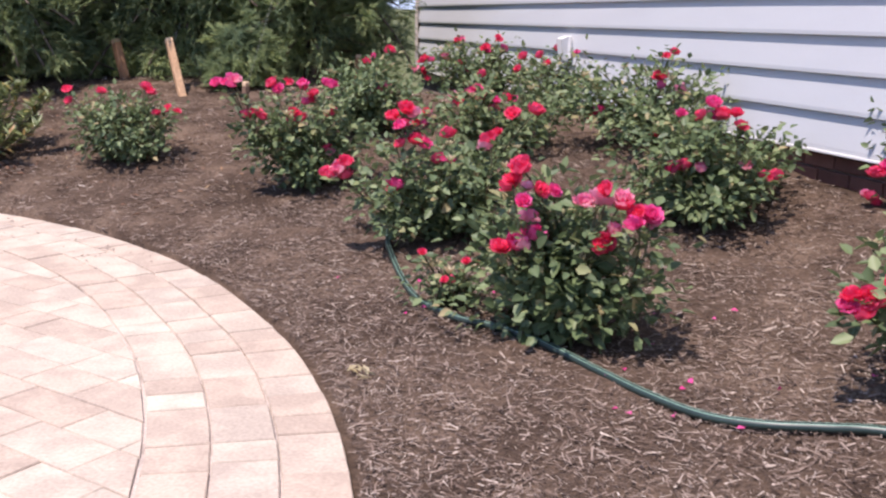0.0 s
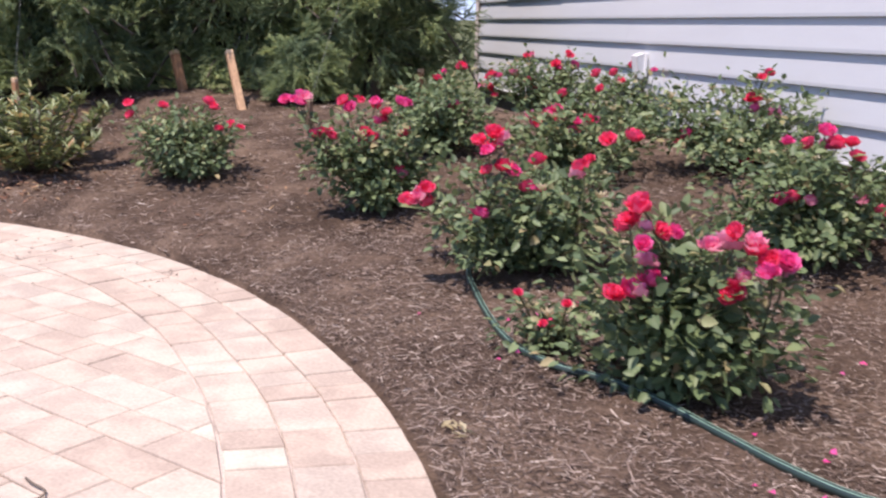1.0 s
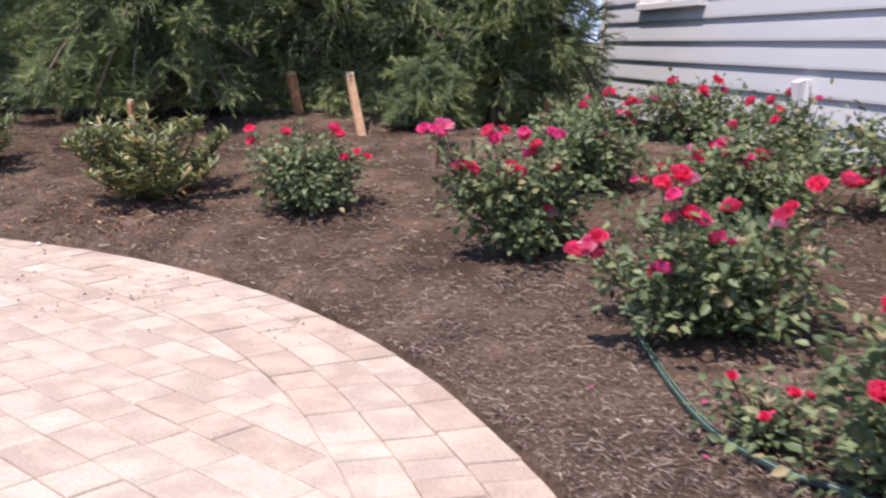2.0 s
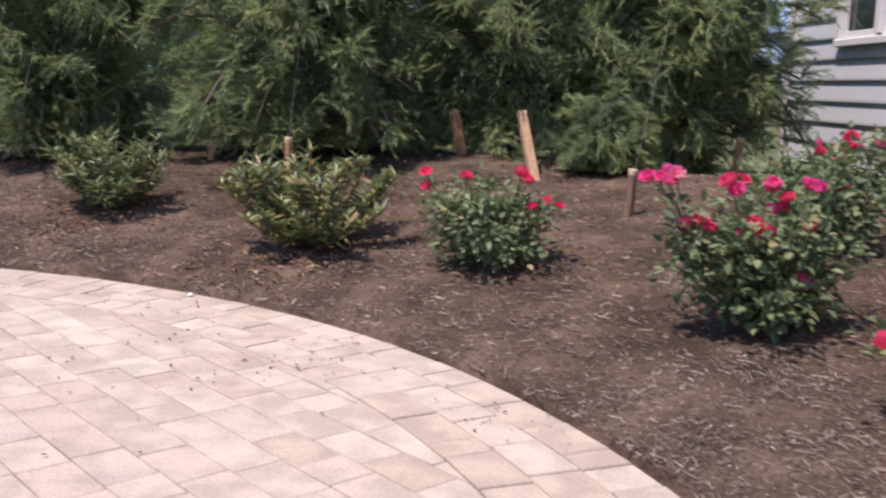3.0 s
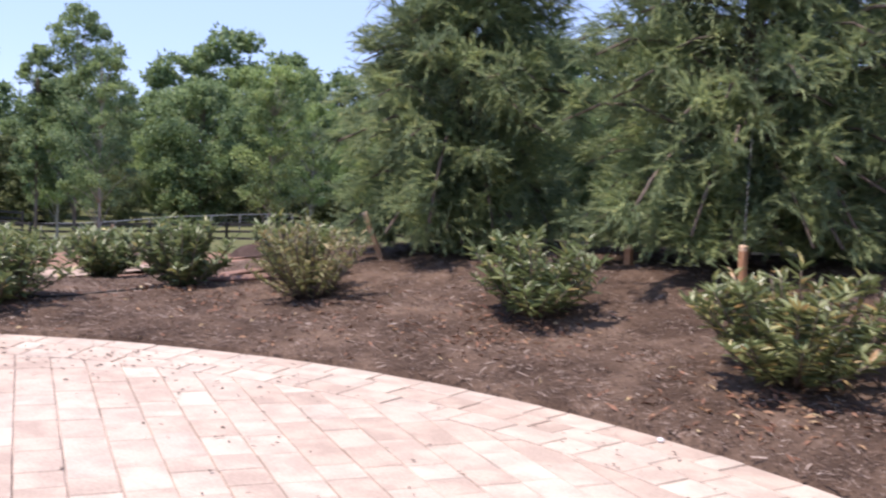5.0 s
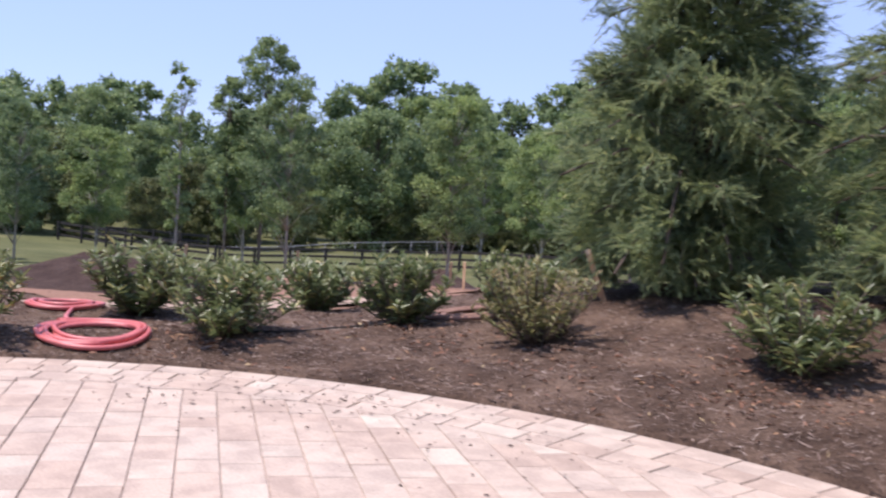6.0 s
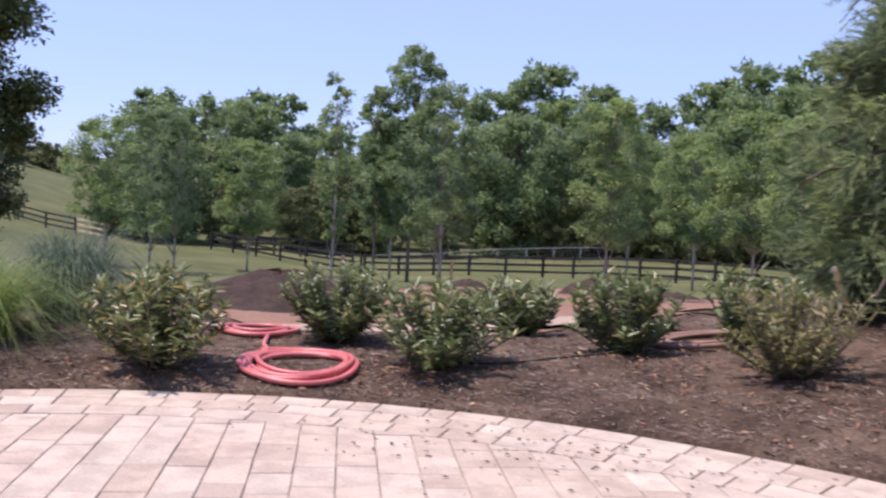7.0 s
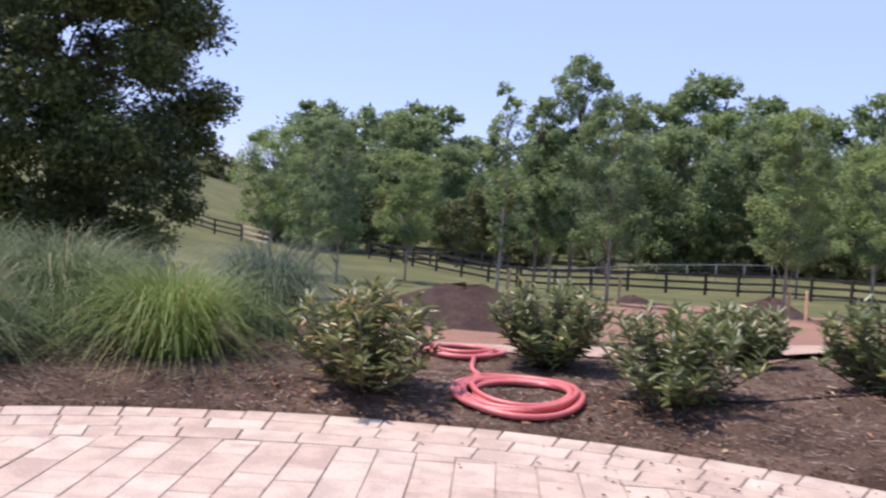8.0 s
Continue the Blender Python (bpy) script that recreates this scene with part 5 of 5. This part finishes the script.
def flakes(name, n, spots, size, mat, seed, label, category):
    """Small dark crumbs lying on the pavers."""
    g = np.random.default_rng(seed)
    sp = np.array(spots)[g.integers(0, len(spots), n)]
    x, y = sp[:, 0] + g.normal(size=n) * sp[:, 2], sp[:, 1] + g.normal(size=n) * sp[:, 2]
    keep = np.hypot(x - PC[0], y - PC[1]) < PR - 0.02
    x, y = x[keep], y[keep]
    n = len(x)
    a = g.random(n) * 2 * np.pi
    d = np.stack([np.cos(a), np.sin(a), 0.12 * g.normal(size=n)], 1)
    L = g.uniform(*size, n)
    v, f = leaves(np.stack([x, y, 0.004 + 0.003 * g.random(n)], 1), d, np.tile([0, 0, 1.0], (n, 1)), L, L * g.uniform(0.25, 0.6, n), fold=0.3, droop=0.02)
    tagged(new(name, np_mesh(name, v, f, mat)), label, category, kind="stuff")


flakes("leaf_crumbs", 230, [(-6.2, 2.85, 0.26), (-5.9, 3.1, 0.2), (-6.6, 2.6, 0.25), (-5.4, 3.3, 0.3)], (0.008, 0.028), M["pile"], 95, "dark leaf crumbs scattered on the pavers", "debris")
flakes("leaf_crumbs", 260, [(-3.2, 2.9, 0.5), (-4.8, 3.0, 0.5), (-3.5, 3.5, 0.18), (-2.6, 3.1, 0.2), (-1.8, 2.65, 0.12), (-4.2, 2.8, 0.6), (-2.9, 2.7, 0.4)], (0.007, 0.022), M["pile"], 96, "dark bark crumbs near the edge of the pavers", "debris")
tw = [Vector((-1.53, 0.86, 0.006)), Vector((-1.50, 0.83, 0.010)), Vector((-1.455, 0.80, 0.008)), Vector((-1.46, 0.765, 0.006)), Vector((-1.50, 0.755, 0.006))]
v, f = tube(smooth_path(tw, 5), 0.0028, 6)
tagged(new("twig", mesh_of("twig", v, f, M["bark"], True)), "small curled dark twig lying on the pavers", "twig")

pb = bmesh.new()
bmesh.ops.create_icosphere(pb, subdivisions=2, radius=0.013)
for vert in pb.verts:
    vert.co *= 1 + 0.25 * noise.noise(vert.co * 40)
    vert.co.z *= 0.7
me = bpy.data.meshes.new("pebble")
pb.to_mesh(me)
pb.free()
me.materials.append(M["white"])
ob = new("pebble", me)
ob.location = (-3.53, 3.71, 0.008)
tagged(ob, "small white pebble at the edge of the pavers", "pebble")
